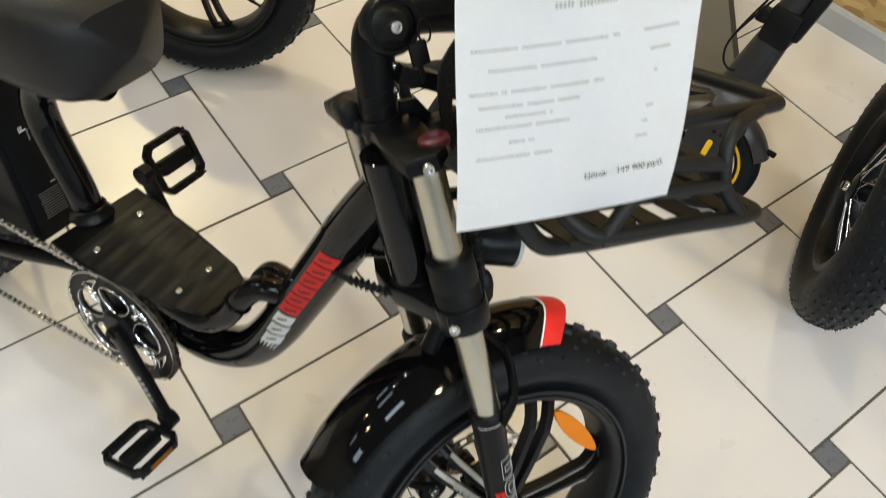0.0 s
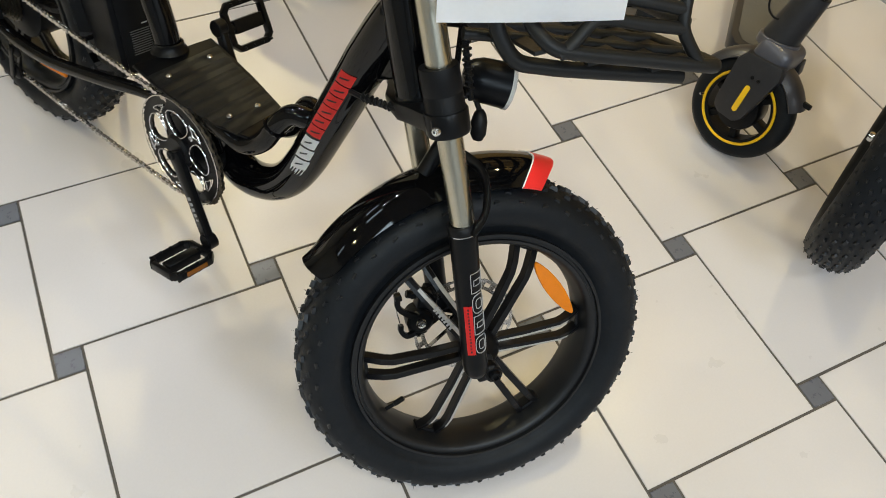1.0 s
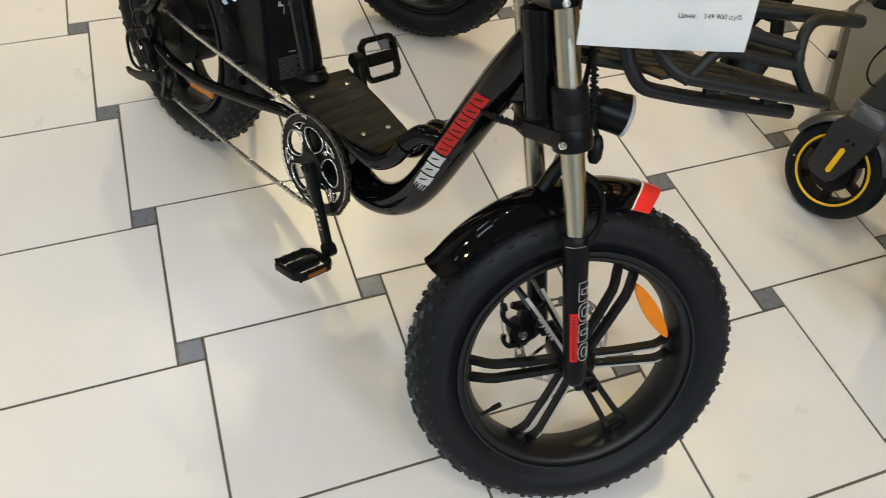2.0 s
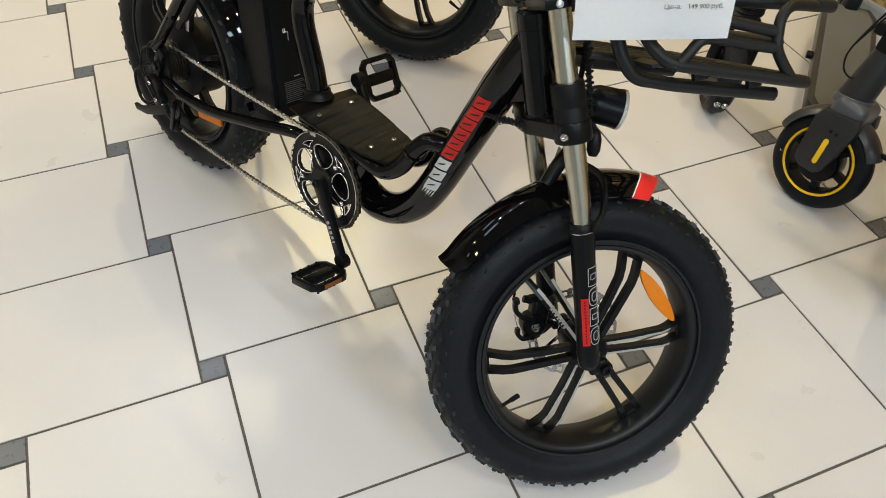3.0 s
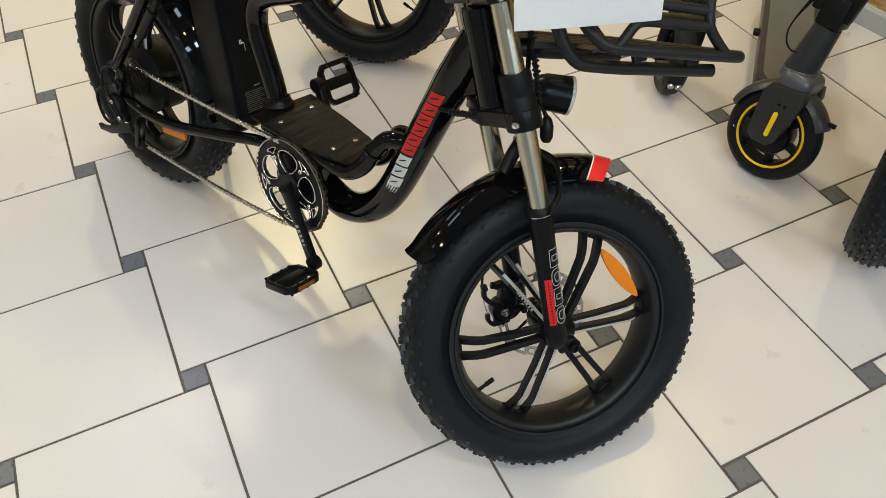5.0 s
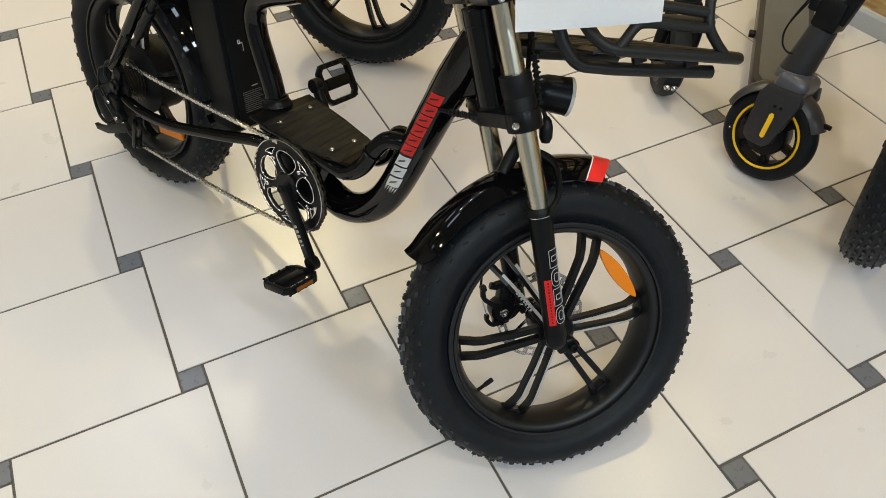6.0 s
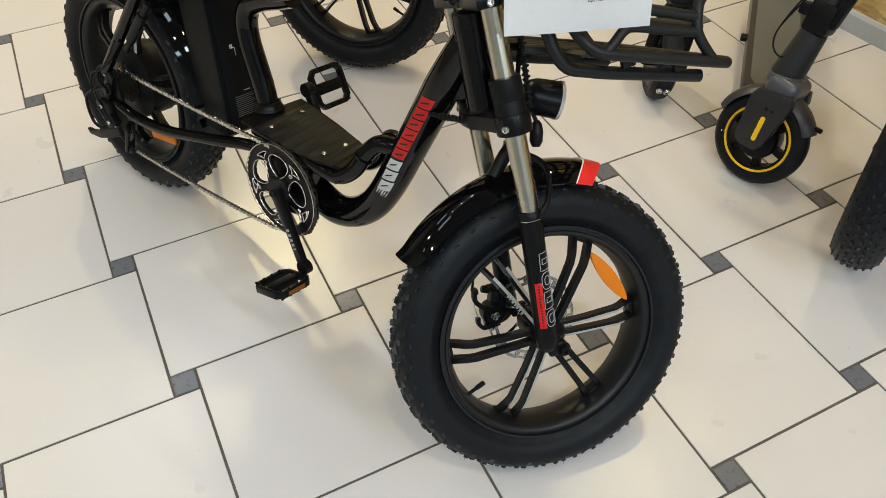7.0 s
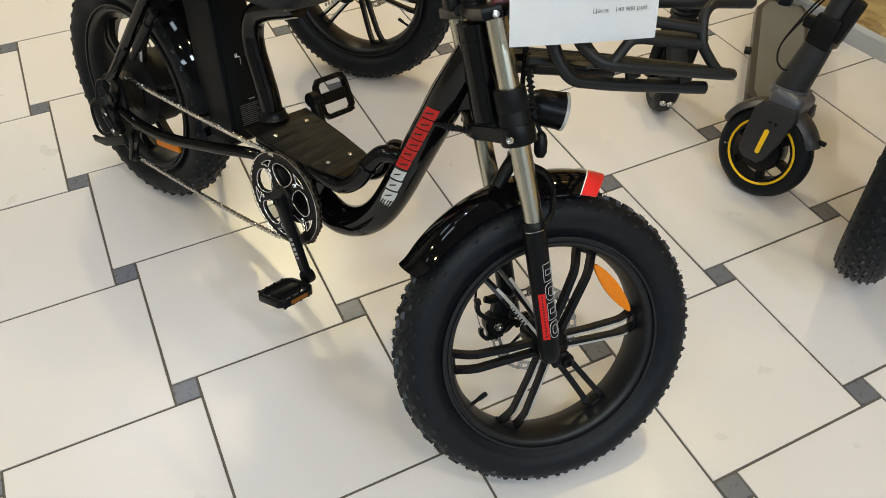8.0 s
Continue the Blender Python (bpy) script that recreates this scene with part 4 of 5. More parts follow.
stem_path = spline([(0.0235, 0, 0.602), (0.028, 0, 0.635), (0.033, 0, 0.668), (0.039, 0, 0.694), (0.050, 0, 0.712), (0.070, 0, 0.720), (0.098, 0, 0.716), (0.130, 0, 0.706), (0.162, 0, 0.694)], 6)


def stem_section(f):
    k = min(int(f * 8), 7)
    return circle(STEM_R[k] + (STEM_R[k + 1] - STEM_R[k]) * (f * 8 - k), 24)


stem = part("stem", moved(sweep(stem_path, stem_section, up=(0, 1, 0)), FORK), SATIN, bike, "black curved handlebar stem")
part("stem_collar", moved(lathe([(0.021, -0.008), (0.0245, -0.007), (0.0245, 0.007), (0.021, 0.008)], 32, True), FORK @ Matrix.Translation((0.026, 0, 0.620)) @ pose(0, 0, 0, 90, 0, 0)), SATIN, stem)
for z, x in ((0.640, 0.0285), (0.655, 0.0308)):
    part("stem_groove", moved(lathe([(0.0195, -0.0012), (0.0222, -0.0012), (0.0222, 0.0012), (0.0195, 0.0012)], 32, True), FORK @ Matrix.Translation((x, 0, z)) @ pose(0, 0, 0, 90, 0, 0) @ pose(0, 0, 0, 0, 0, 10)), PLASTIC, stem)
part("elbow_ring", moved(lathe([(0.024, -0.012), (0.029, -0.012), (0.031, -0.008), (0.031, 0.004), (0.024, 0.006)], 32, True), FORK @ Matrix.Translation((0.057, -0.016, 0.718))), SATIN, stem)
part("elbow_cap", moved(lathe([(0.0, -0.010), (0.014, -0.010), (0.017, -0.006), (0.023, -0.004), (0.025, 0.006), (0, 0.008)], 28), FORK @ Matrix.Translation((0.057, -0.022, 0.718))), PLASTIC, stem)
part("bolt", moved(bolt((0.057, -0.032, 0.718), (0, -1, 0), 0.007, 0.005), FORK), CHROME, stem)
for z, x in ((0.652, 0.046), (0.676, 0.052)):
    part("bolt", moved(bolt((x, -0.014, z), (0.7, -0.7, 0), 0.005, 0.004), FORK), CHROME, stem)
part("bar_clamp", moved(merge(rod((0.160, -0.03, 0.694), (0.160, 0.03, 0.694), 0.027, 24), box(0.05, 0.045, 0.030, (0.135, 0, 0.72), 0.006)), FORK), SATIN, stem)
part("handlebar", moved(tube(spline([(0.10, -0.33, 0.84), (0.12, -0.20, 0.79), (0.155, -0.09, 0.71), (0.160, 0, 0.694), (0.155, 0.09, 0.71), (0.12, 0.20, 0.79), (0.10, 0.33, 0.84)], 6), 0.0135, 16), FORK), SATIN, bike, "black tube handlebar")
part("stem_latch", moved(merge(box(0.024, 0.036, 0.030, (0.000, 0.028, 0.632), 0.009, 3), box(0.030, 0.020, 0.018, (0.012, 0.018, 0.618), 0.006, 3)), FORK), PLASTIC, stem)
part("lock_plate", moved(plate([(0.044, 0.642), (0.063, 0.638), (0.080, 0.606), (0.061, 0.600), (0.039, 0.600), (0.040, 0.611), (0.050, 0.611), (0.053, 0.618), (0.050, 0.626), (0.041, 0.626)], -0.024, -0.018, 0.001), FORK), SATIN, bike, "black plate of the steering lock")
part("lock_lever", moved(sweep([(0.052, -0.02, 0.670), (0.080, -0.022, 0.653), (0.110, -0.024, 0.632)], [(-0.010, -0.007), (0.008, -0.009), (0.010, 0.007), (-0.009, 0.009)], up=(0, 1, 0)), FORK), SATIN, bike, smooth=False)
part("bolt", moved(bolt((0.042, -0.034, 0.606), (0.2, -0.8, 0.55), 0.0075, 0.006), FORK), CHROME, stem)
part("key_switch", moved(merge(box(0.040, 0.030, 0.030, (0.086, -0.030, 0.600), 0.007, 3), box(0.026, 0.02, 0.024, (0.070, -0.046, 0.604), 0.006, 3)), FORK), PLASTIC, bike)
part("adjuster_knob", moved(lathe([(0, -0.003), (0.015, -0.003), (0.0165, 0.001), (0.0155, 0.006), (0.011, 0.008), (0.008, 0.003), (0, 0.003)], 14), FORK @ Matrix.Translation((0.042, -0.098, 0.619)) @ pose(0, 0, 0, 90, 0, 0)), CRIMSON, bike, "crimson fork adjuster knob")
part("key", moved(merge(box(0.020, 0.007, 0.026, (0.075, -0.030, 0.684), 0.004), box(0.006, 0.002, 0.02, (0.073, -0.030, 0.664), 0.0005),
                        tube([(0.086 + 0.007 * math.cos(a), -0.030, 0.704 + 0.012 * math.sin(a)) for a in [i * 0.3927 for i in range(16)]], 0.0012, 6, closed=True)), FORK), PLASTIC, bike, "black plastic key on a ring")
for k in range(7):
    o = 0.004 * k
    part("cable", moved(tube(spline([(0.130 - 0.3 * o, -0.035 - 0.6 * o, 0.70), (0.110 - o, -0.050 - 0.3 * o, 0.675), (0.092 - 0.7 * o, -0.052 - 0.2 * o, 0.645), (0.082 - 0.4 * o, -0.050 - 0.3 * o, 0.605), (0.080, -0.055 - 0.3 * o, 0.55), (0.062, -0.035 - 0.5 * o, 0.46)], 6), 0.0022, 8), FORK), PLASTIC, bike)
wrap = [Vector((0.078, -0.072, 0.575)).lerp(Vector((0.068, -0.072, 0.440)), i / 70) + Vector((0.0052 * math.cos(1.4 * i), 0.0052 * math.sin(1.4 * i), 0)) for i in range(71)]
part("cable_wrap", moved(merge(tube(wrap, 0.0024, 6), tube([(0.078, -0.072, 0.60), (0.068, -0.072, 0.43)], 0.004, 8)), FORK), PLASTIC, bike, "spiral-wrapped black cable")
wrap = [Vector((0.958, -0.032, 0.628)).lerp(Vector((1.014, -0.032, 0.645)), i / 30) + Vector((0, 0.0052 * math.cos(1.5 * i), 0.0052 * math.sin(1.5 * i))) for i in range(31)]
part("cable_wrap", merge(tube(wrap, 0.0024, 6), tube([(0.935, -0.030, 0.622), (0.958, -0.032, 0.628), (1.03, -0.032, 0.650)], 0.004, 8)), PLASTIC, bike, "spiral-wrapped black cable")

# front mudguard, headlight, brake
FH = FORK @ Matrix.Translation((HUB, 0, 0))
guard = part("front_mudguard", moved(fender_mesh(0.319, 135, 64.6, 0.056, flare=0.007, lift=0.008, sweep=(0, 5.0), deep=0.013), FH), GLOSS, bike, "glossy black front mudguard with a red tip")
part("mudguard_tip", moved(fender_mesh(0.3276, 64.8, 58.7, 0.0530, drop=0.035, n=8, sweep=(5.0, 5.0), even=True), FH), RED, guard, "red reflective tip")
part("tip_edge", moved(fender_mesh(0.3282, 65.0, 64.6, 0.0534, drop=0.035, n=3, sweep=(5.0, 5.0), even=True), FH), WHITE, guard, "thin white edge line")
part("guard_bracket", moved(merge(tube(spline([(0.028, -0.122, 0.262), (0.052, -0.120, 0.290), (0.064, -0.098, 0.330), (0.055, -0.060, 0.345), (0.04, 0, 0.345)], 6), 0.003, 8, 0.010),
                                  tube(spline([(0.028, 0.122, 0.262), (0.052, 0.120, 0.290), (0.064, 0.098, 0.330), (0.055, 0.060, 0.345), (0.04, 0, 0.345)], 6), 0.003, 8, 0.010),
                                  tube(spline([(0.000, -0.01, 0.318), (0.026, -0.01, 0.346), (0.056, -0.01, 0.376), (0.062, -0.01, 0.420)], 5), 0.012, 12, 0.013)), FORK), SATIN, guard)
part("bolt", moved(bolt((0.324 * math.cos(radians(84)), -0.016, 0.324 * math.sin(radians(84)) - 0.001), (math.cos(radians(84)), -0.1, math.sin(radians(84))), 0.005, 0.004), FH), SATIN, guard)
LD = Vector((0.92, -0.16, -0.42)).normalized()
LB = Vector((0.086, 0, 0.439))
lamp_m = FORK @ Matrix.Translation(LB) @ LD.to_track_quat("Y", "Z").to_matrix().to_4x4()
hl = part("headlight", moved(lathe([(0, -0.004), (0.018, -0.002), (0.026, 0.006), (0.031, 0.020), (0.0325, 0.056), (0.0335, 0.062), (0.032, 0.064), (0.029, 0.058)], 40), lamp_m), SATIN, bike, "round glossy black headlight")
part("lens", moved(lathe([(0, 0.074), (0.014, 0.072), (0.024, 0.067), (0.0315, 0.060), (0.031, 0.056), (0, 0.056)], 40), lamp_m), LENS, hl, "clear headlight lens")
part("lens_rim", moved(lathe([(0.0315, 0.061), (0.0337, 0.060), (0.0337, 0.0655), (0.0318, 0.0665)], 40, True), lamp_m), LENS, hl)
part("lamp_bracket", moved(merge(box(0.05, 0.016, 0.006, (0.075, 0, 0.412), 0.002), box(0.006, 0.016, 0.03, (0.098, 0, 0.424), 0.002)), FORK), SATIN, hl)
part("horn", moved(merge(lathe([(0, -0.022), (0.007, -0.021), (0.0115, -0.012), (0.0120, 0.006), (0.009, 0.018), (0.005, 0.024), (0, 0.026)], 24), rod((0, 0.02, 0), (-0.012, 0.045, 0), 0.004, 10)), FORK @ Matrix.Translation((0.092, -0.010, 0.367)) @ pose(0, 0, 0, 90, 14, 0)), PLASTIC, bike, "small black horn under the headlight")
def arm(pts, w, d):
    """A flat cast arm through the given places, w wide and d deep."""
    return sweep(spline(pts, 5), [(-w, -d), (w, -d), (w, d), (-w, d)], up=(0, 1, 0))


cal = part("brake_caliper", moved(merge(lathe([(0, 0.036), (0.018, 0.036), (0.023, 0.040), (0.024, 0.052), (0.022, 0.070), (0, 0.072)], 28),
                                        box(0.034, 0.030, 0.048, (0.016, 0.058, 0.020), 0.007, 3, m=pose(0, 0, 0, 0, 20, 0)),
                                        box(0.030, 0.022, 0.020, (-0.006, 0.052, -0.018), 0.005, 3)), FORK @ Matrix.Translation((-0.042, 0, 0.037))), SATIN, bike, "black mechanical disc brake caliper")
part("actuator_arm", moved(merge(arm([(-0.044, 0.036, 0.050), (-0.060, 0.034, 0.062), (-0.074, 0.034, 0.080), (-0.072, 0.034, 0.099)], 0.0045, 0.004),
                                 box(0.012, 0.014, 0.012, (-0.071, 0.034, 0.100), 0.003)), FORK), SATIN, cal)
part("return_arm", moved(arm([(-0.055, 0.036, 0.022), (-0.070, 0.034, 0.022), (-0.078, 0.034, 0.034), (-0.076, 0.034, 0.046)], 0.0040, 0.004), FORK), SATIN, cal)
part("cable_stop", moved(merge(arm([(-0.020, 0.046, 0.062), (-0.018, 0.044, 0.080), (-0.030, 0.042, 0.092), (-0.050, 0.040, 0.094)], 0.0055, 0.006),
                               rod((-0.056, 0.040, 0.098), (-0.040, 0.040, 0.090), 0.007, 14)), FORK), SATIN, cal)
part("brake_cable", moved(tube([(-0.072, 0.032, 0.099), (-0.0785, 0.032, 0.074), (-0.077, 0.032, 0.045)], 0.0011, 6), FORK), CHROME, cal)
part("adapter", moved(merge(arm([(-0.020, 0.075, 0.075), (0.000, 0.085, 0.060), (0.006, 0.092, 0.030)], 0.008, 0.005), arm([(-0.042, 0.072, 0.012), (-0.018, 0.082, 0.004), (0.004, 0.092, 0.010)], 0.008, 0.005)), FORK), SATIN, cal)
part("caliper_bolt", moved(bolt((-0.042, 0.036, 0.037), (0, -1, 0), 0.0095, 0.006), FORK), CHROME, cal)
for bx, bz in ((-0.018, 0.066), (-0.050, 0.014)):
    part("caliper_bolt", moved(bolt((bx, 0.042, bz), (0, -1, 0), 0.005, 0.004), FORK), SATIN, cal)
part("brake_hose", moved(tube(spline([(-0.07, 0.05, 0.10), (-0.03, 0.10, 0.16), (0.022, 0.124, 0.24), (0.03, 0.126, 0.40)], 6), 0.0025, 8), FORK), PLASTIC, cal)

# printed patches on the right fork leg, as plain shapes
leg_r = [o for o in bike.children if o.name.startswith("fork_leg")][0]


def leg_patch(p0, p1, z0, z1, material, name, label=""):
    """A film wrapped on the fork leg between two angles (degrees, from the outer side forward) and two heights."""
    bm = bmesh.new()
    n = max(2, int(abs(p1 - p0) / 6))
    rows = []
    for z in (z0, (z0 + z1) / 2, z1):
        cx = 0.0022 + 0.0713 * z
        row = []
        for i in range(n + 1):
            ph = radians(p0 + (p1 - p0) * i / n)
            row.append(bm.verts.new((cx + 0.0202 * math.sin(ph), -0.1 - 0.0202 * math.cos(ph), z)))
        rows.append(row)
    for a, b in zip(rows, rows[1:]):
        for i in range(n):
            bm.faces.new((a[i], a[i + 1], b[i + 1], b[i]))
    bmesh.ops.solidify(bm, geom=bm.faces[:], thickness=0.0005)
    bmesh.ops.recalc_face_normals(bm, faces=bm.faces)
    return part(name, moved(bm, FORK), material, leg_r, label)


leg_patch(-42, -6, 0.062, 0.148, RED, "red_patch", "red printed patch on the fork leg")
for k in range(14):
    leg_patch(-27, -20, 0.066 + 0.0057 * k, 0.0695 + 0.0057 * k, INK, "print_line")


def leg_outline(pts):
    """A thin closed contour printed on the fork leg, through (angle, height) corners."""
    ring = [(0.0022 + 0.0713 * z + 0.0203 * math.sin(radians(p)), -0.1 - 0.0203 * math.cos(radians(p)), z) for p, z in pts]
    part("outline", moved(tube(ring, 0.0007, 5, closed=True), FORK), GREYLINE, leg_r)


for k in range(4):
    z = 0.062 + 0.0355 * k
    if k % 2 == 0:
        for q in (1.0, 0.52):
            leg_outline([(28 + 31 * q * math.copysign(abs(math.cos(a)) ** 0.7, math.cos(a)), z + 0.0155 + 0.0155 * q * math.copysign(abs(math.sin(a)) ** 0.7, math.sin(a)))
                         for a in [2 * math.pi * i / 28 for i in range(28)]])
    else:
        leg_outline([(p, z + h) for h, row in ((0.0, range(-3, 60, 6)), (0.031, range(59, -4, -6))) for p in row])
        leg_outline([(p, z + h) for h, row in ((0.011, range(9, 48, 6)), (0.020, range(47, 8, -6))) for p in row])


# ---- front carrier on the fork ----
def fp_(pts, n=5):
    return [FORK @ Vector(p) for p in spline(pts, n)]


def tz(x, up=0.0):
    """Height of the carrier's tray, which slopes forward."""
    return 0.5217 - 0.3333 * (x - 0.10) + up


def tr(x, up=0.0):
    """Height of the carrier's upper rails."""
    return 0.4895 - 0.247 * (x - 0.10) + up


RT = 0.0092


def edge_rail(s):
    return tube(fp_([(0.351, s * 0.09, tz(0.351)), (0.350, s * 0.180, tz(0.35)), (0.334, s * 0.204, tz(0.334)), (0.25, s * 0.205, tz(0.25)), (0.165, s * 0.205, tz(0.165)), (0.138, s * 0.203, 0.5115), (0.124, s * 0.195, 0.528), (0.119, s * 0.180, 0.545), (0.118, s * 0.165, 0.565)]), RT, 16)


carrier = part("front_carrier", merge(edge_rail(-1), edge_rail(1), tube(fp_([(0.351, -0.092, tz(0.351)), (0.351, 0.092, tz(0.351))]), RT, 16)), RACKBLK, bike, "black powder-coated tube carrier with a railed tray")
for y in (-0.125, -0.045, 0.045, 0.125):
    part("tray_bar", tube(fp_([(0.055, y, tz(0.055, -0.004)), (0.349, y, tz(0.349))]), 0.0075, 12), RACKBLK, carrier)
for k in range(5):
    x = 0.122 + 0.052 * k
    part("cross_bar", sweep(fp_([(x, -0.200, tz(x, -0.004)), (x, 0.200, tz(x, -0.004))], 2), [(-0.009, -0.0025), (0.009, -0.0025), (0.009, 0.0025), (-0.009, 0.0025)], up=(FORK.to_3x3() @ Vector((0, 0, 1)))), RACKBLK, carrier, smooth=False)
for s in (-1, 1):
    part("support_tube", tube(fp_([(0.044, s * 0.122, 0.612), (0.068, s * 0.145, 0.580), (0.086, s * 0.153, 0.552), (0.091, s * 0.155, 0.524), (0.107, s * 0.155, 0.493), (0.140, s * 0.155, 0.478), (0.187, s * 0.155, 0.462), (0.326, s * 0.155, 0.420)]), 0.0102, 16), RACKBLK, carrier)
    for x in (0.20, 0.285):
        part("tray_lug", moved(box(0.022, 0.012, 0.014, (0, 0, 0), 0.003), FORK @ Matrix.Translation((x, s * 0.168, tz(x, -0.012)))), RACKBLK, carrier)
    part("middle_rail", tube(fp_([(0.140, s * 0.205, 0.503), (0.160, s * 0.205, 0.514), (0.184, s * 0.205, 0.531), (0.205, s * 0.205, 0.530), (0.25, s * 0.205, 0.514), (0.299, s * 0.205, 0.498)]), 0.0080, 14), RACKBLK, carrier)
    part("front_post", tube(fp_([(0.322, s * 0.205, 0.448), (0.308, s * 0.205, 0.475), (0.300, s * 0.205, 0.497), (0.302, s * 0.204, 0.516), (0.312, s * 0.200, 0.539), (0.335, s * 0.192, 0.549), (0.385, s * 0.170, tr(0.385, 0.119))]), 0.0080, 14), RACKBLK, carrier)
    part("side_rail", tube(fp_([(0.118, s * 0.195, tr(0.118, 0.092)), (0.20, s * 0.198, tr(0.20, 0.094)), (0.302, s * 0.203, tr(0.302, 0.080))]), 0.0085, 12), RACKBLK, carrier)
    part("back_post", tube(fp_([(0.118, s * 0.165, 0.563), (0.116, s * 0.161, tr(0.116, 0.10)), (0.115, s * 0.160, tr(0.115, 0.12))]), 0.0080, 14), RACKBLK, carrier)
part("top_rail", merge(tube(fp_([(0.115, -0.160, tr(0.115, 0.12)), (0.20, -0.163, tr(0.20, 0.120)), (0.395, -0.165, tr(0.395, 0.120)), (0.420, -0.155, tr(0.42, 0.120)), (0.428, -0.125, tr(0.428, 0.120)), (0.428, 0.0, tr(0.428, 0.120)),
                                 (0.428, 0.125, tr(0.428, 0.120)), (0.420, 0.155, tr(0.42, 0.120)), (0.395, 0.165, tr(0.395, 0.120)), (0.20, 0.163, tr(0.20, 0.120)), (0.115, 0.160, tr(0.115, 0.12))]), RT, 16)), RACKBLK, carrier)
part("front_rail", tube(fp_([(0.301, -0.204, 0.505), (0.33, 0.0, 0.497), (0.301, 0.204, 0.505)]), 0.0095, 14), RACKBLK, carrier)

# ---- price sheet hung on the carrier ----
BL, BR = Vector((0.558, -0.335, 0.837)), Vector((0.743, -0.437, 0.843))
SX = (BR - BL).normalized()
NOUT = SX.cross(Vector((0, 0, 1))).normalized()
SY = (Vector((0, 0, 1)) * math.cos(0.27) - NOUT * math.sin(0.27))
SY = (SY - SX * SY.dot(SX)).normalized()
SN = SX.cross(SY).normalized()
sheet_m = Matrix((SX, SY, SN)).transposed().to_4x4()
sheet_m.translation = BL
WS, HS = 0.211, 0.297


def curl(x, y):
    """The sheet's soft bend out of its plane."""
    u, v = x / WS, y / HS
    return 0.010 * math.sin(math.pi * u) * (0.3 + 0.7 * v) - 0.016 * u * v * v + 0.004 * math.sin(2.2 * math.pi * v)


sh = bmesh.new()
gv = [[sh.verts.new((WS * i / 14, HS * j / 20, curl(WS * i / 14, HS * j / 20))) for j in range(21)] for i in range(15)]
for i in range(14):
    for j in range(20):
        sh.faces.new((gv[i][j], gv[i + 1][j], gv[i + 1][j + 1], gv[i][j + 1]))
bmesh.ops.solidify(sh, geom=sh.faces[:], thickness=0.0003)
sheet = part("price_sheet", sh, PAPER, None, "", sheet_m)
tagged(sheet, "white paper price sheet hung on the front carrier", "sign")


def ink_word(x0, x1, y, h, rnd):
    """A word too small to read: uneven upright bars side by side that follow the sheet."""
    bm = bmesh.new()
    x = x0
    while x < x1 - 0.0006:
        w = rnd.uniform(0.0011, 0.0019) * h / 0.0026
        lo, hi = y - h / 2 * rnd.choice((1.0, 1.0, 1.0, 1.4)), y + h / 2 * rnd.choice((1.0, 1.0, 0.9, 1.35))
        bm.faces.new([bm.verts.new((a, b, curl(a, b) + 0.0006)) for a, b in ((x, lo), (x + w * 0.72, lo), (x + w * 0.72, hi), (x, hi))])
        x += w
    part("text_bar", bm, FAINT, sheet, smooth=False)


word_rng = random.Random(5)
for y, spans in ((0.214, ((0.078, 0.094), (0.098, 0.130), (0.166, 0.176))), (0.182, ((0.012, 0.050), (0.053, 0.086), (0.089, 0.126), (0.130, 0.137), (0.158, 0.192))),
                 (0.164, ((0.026, 0.066), (0.069, 0.118), (0.166, 0.186))), (0.144, ((0.010, 0.034), (0.037, 0.042), (0.045, 0.075), (0.078, 0.112), (0.116, 0.126), (0.172, 0.175))),
                 (0.131, ((0.018, 0.056), (0.059, 0.082), (0.085, 0.104))), (0.121, ((0.040, 0.076), (0.079, 0.082))), (0.111, ((0.016, 0.064), (0.067, 0.097), (0.168, 0.175))),
                 (0.096, ((0.044, 0.058), (0.061, 0.067), (0.166, 0.172))), (0.081, ((0.016, 0.064), (0.067, 0.084), (0.162, 0.174)))):
    for a, b in spans:
        ink_word(a, b, 0.045 + (y - 0.045) * 0.95, 0.0021 if y < 0.2 else 0.0050, word_rng)
PS = 0.0088
price = [words(txt, PS * k, INK, sheet, Matrix.Translation((x + PS * dx, 0.0450 + PS * dy, 0.0012)), "price_text", depth=0.0)
         for txt, x, k, dx, dy in (("Це", 0.1165, 1, 0, 0), ("H", 0.1165, 0.794, 1.30, -0.062), ("а:", 0.1165, 1, 1.878, 0), ("149 900 руб.", 0.148, 1, 0, 0))]
flag = bmesh.new()
flag.faces.new([flag.verts.new((PS * x, PS * y, 0)) for x, y in ((0.21, 0.382), (0.06, 0.28), (0.06, 0.21), (0.21, 0.30))])
price.append(part("price_text", flag, INK, sheet, "", Matrix.Translation((0.148, 0.0450, 0.0012)), smooth=False))
for line in price:
    at = line.matrix_basis.translation
    for v in line.data.vertices:
        v.co.z += curl(at.x + v.co.x, at.y + v.co.y)

# ---- second fat-tyre bicycle behind ----
B2 = pose(0.9237, 0.8416, 0, 0, 0, -51.6) @ pose(0, 0, 0, -8.2, 0, 0)
bike2 = thing("electric_bicycle", B2, "black fat-tyre bicycle standing behind, cast twin-spoke front wheel", "bicycle")
H2 = Matrix.Translation((0, 0, 0.297))
wheel(bike2, H2, -73, disc=1, R=0.297, w=0.053, valve_deg=-34, reflector_deg=(), yo=-0.012, bulk=0.8)
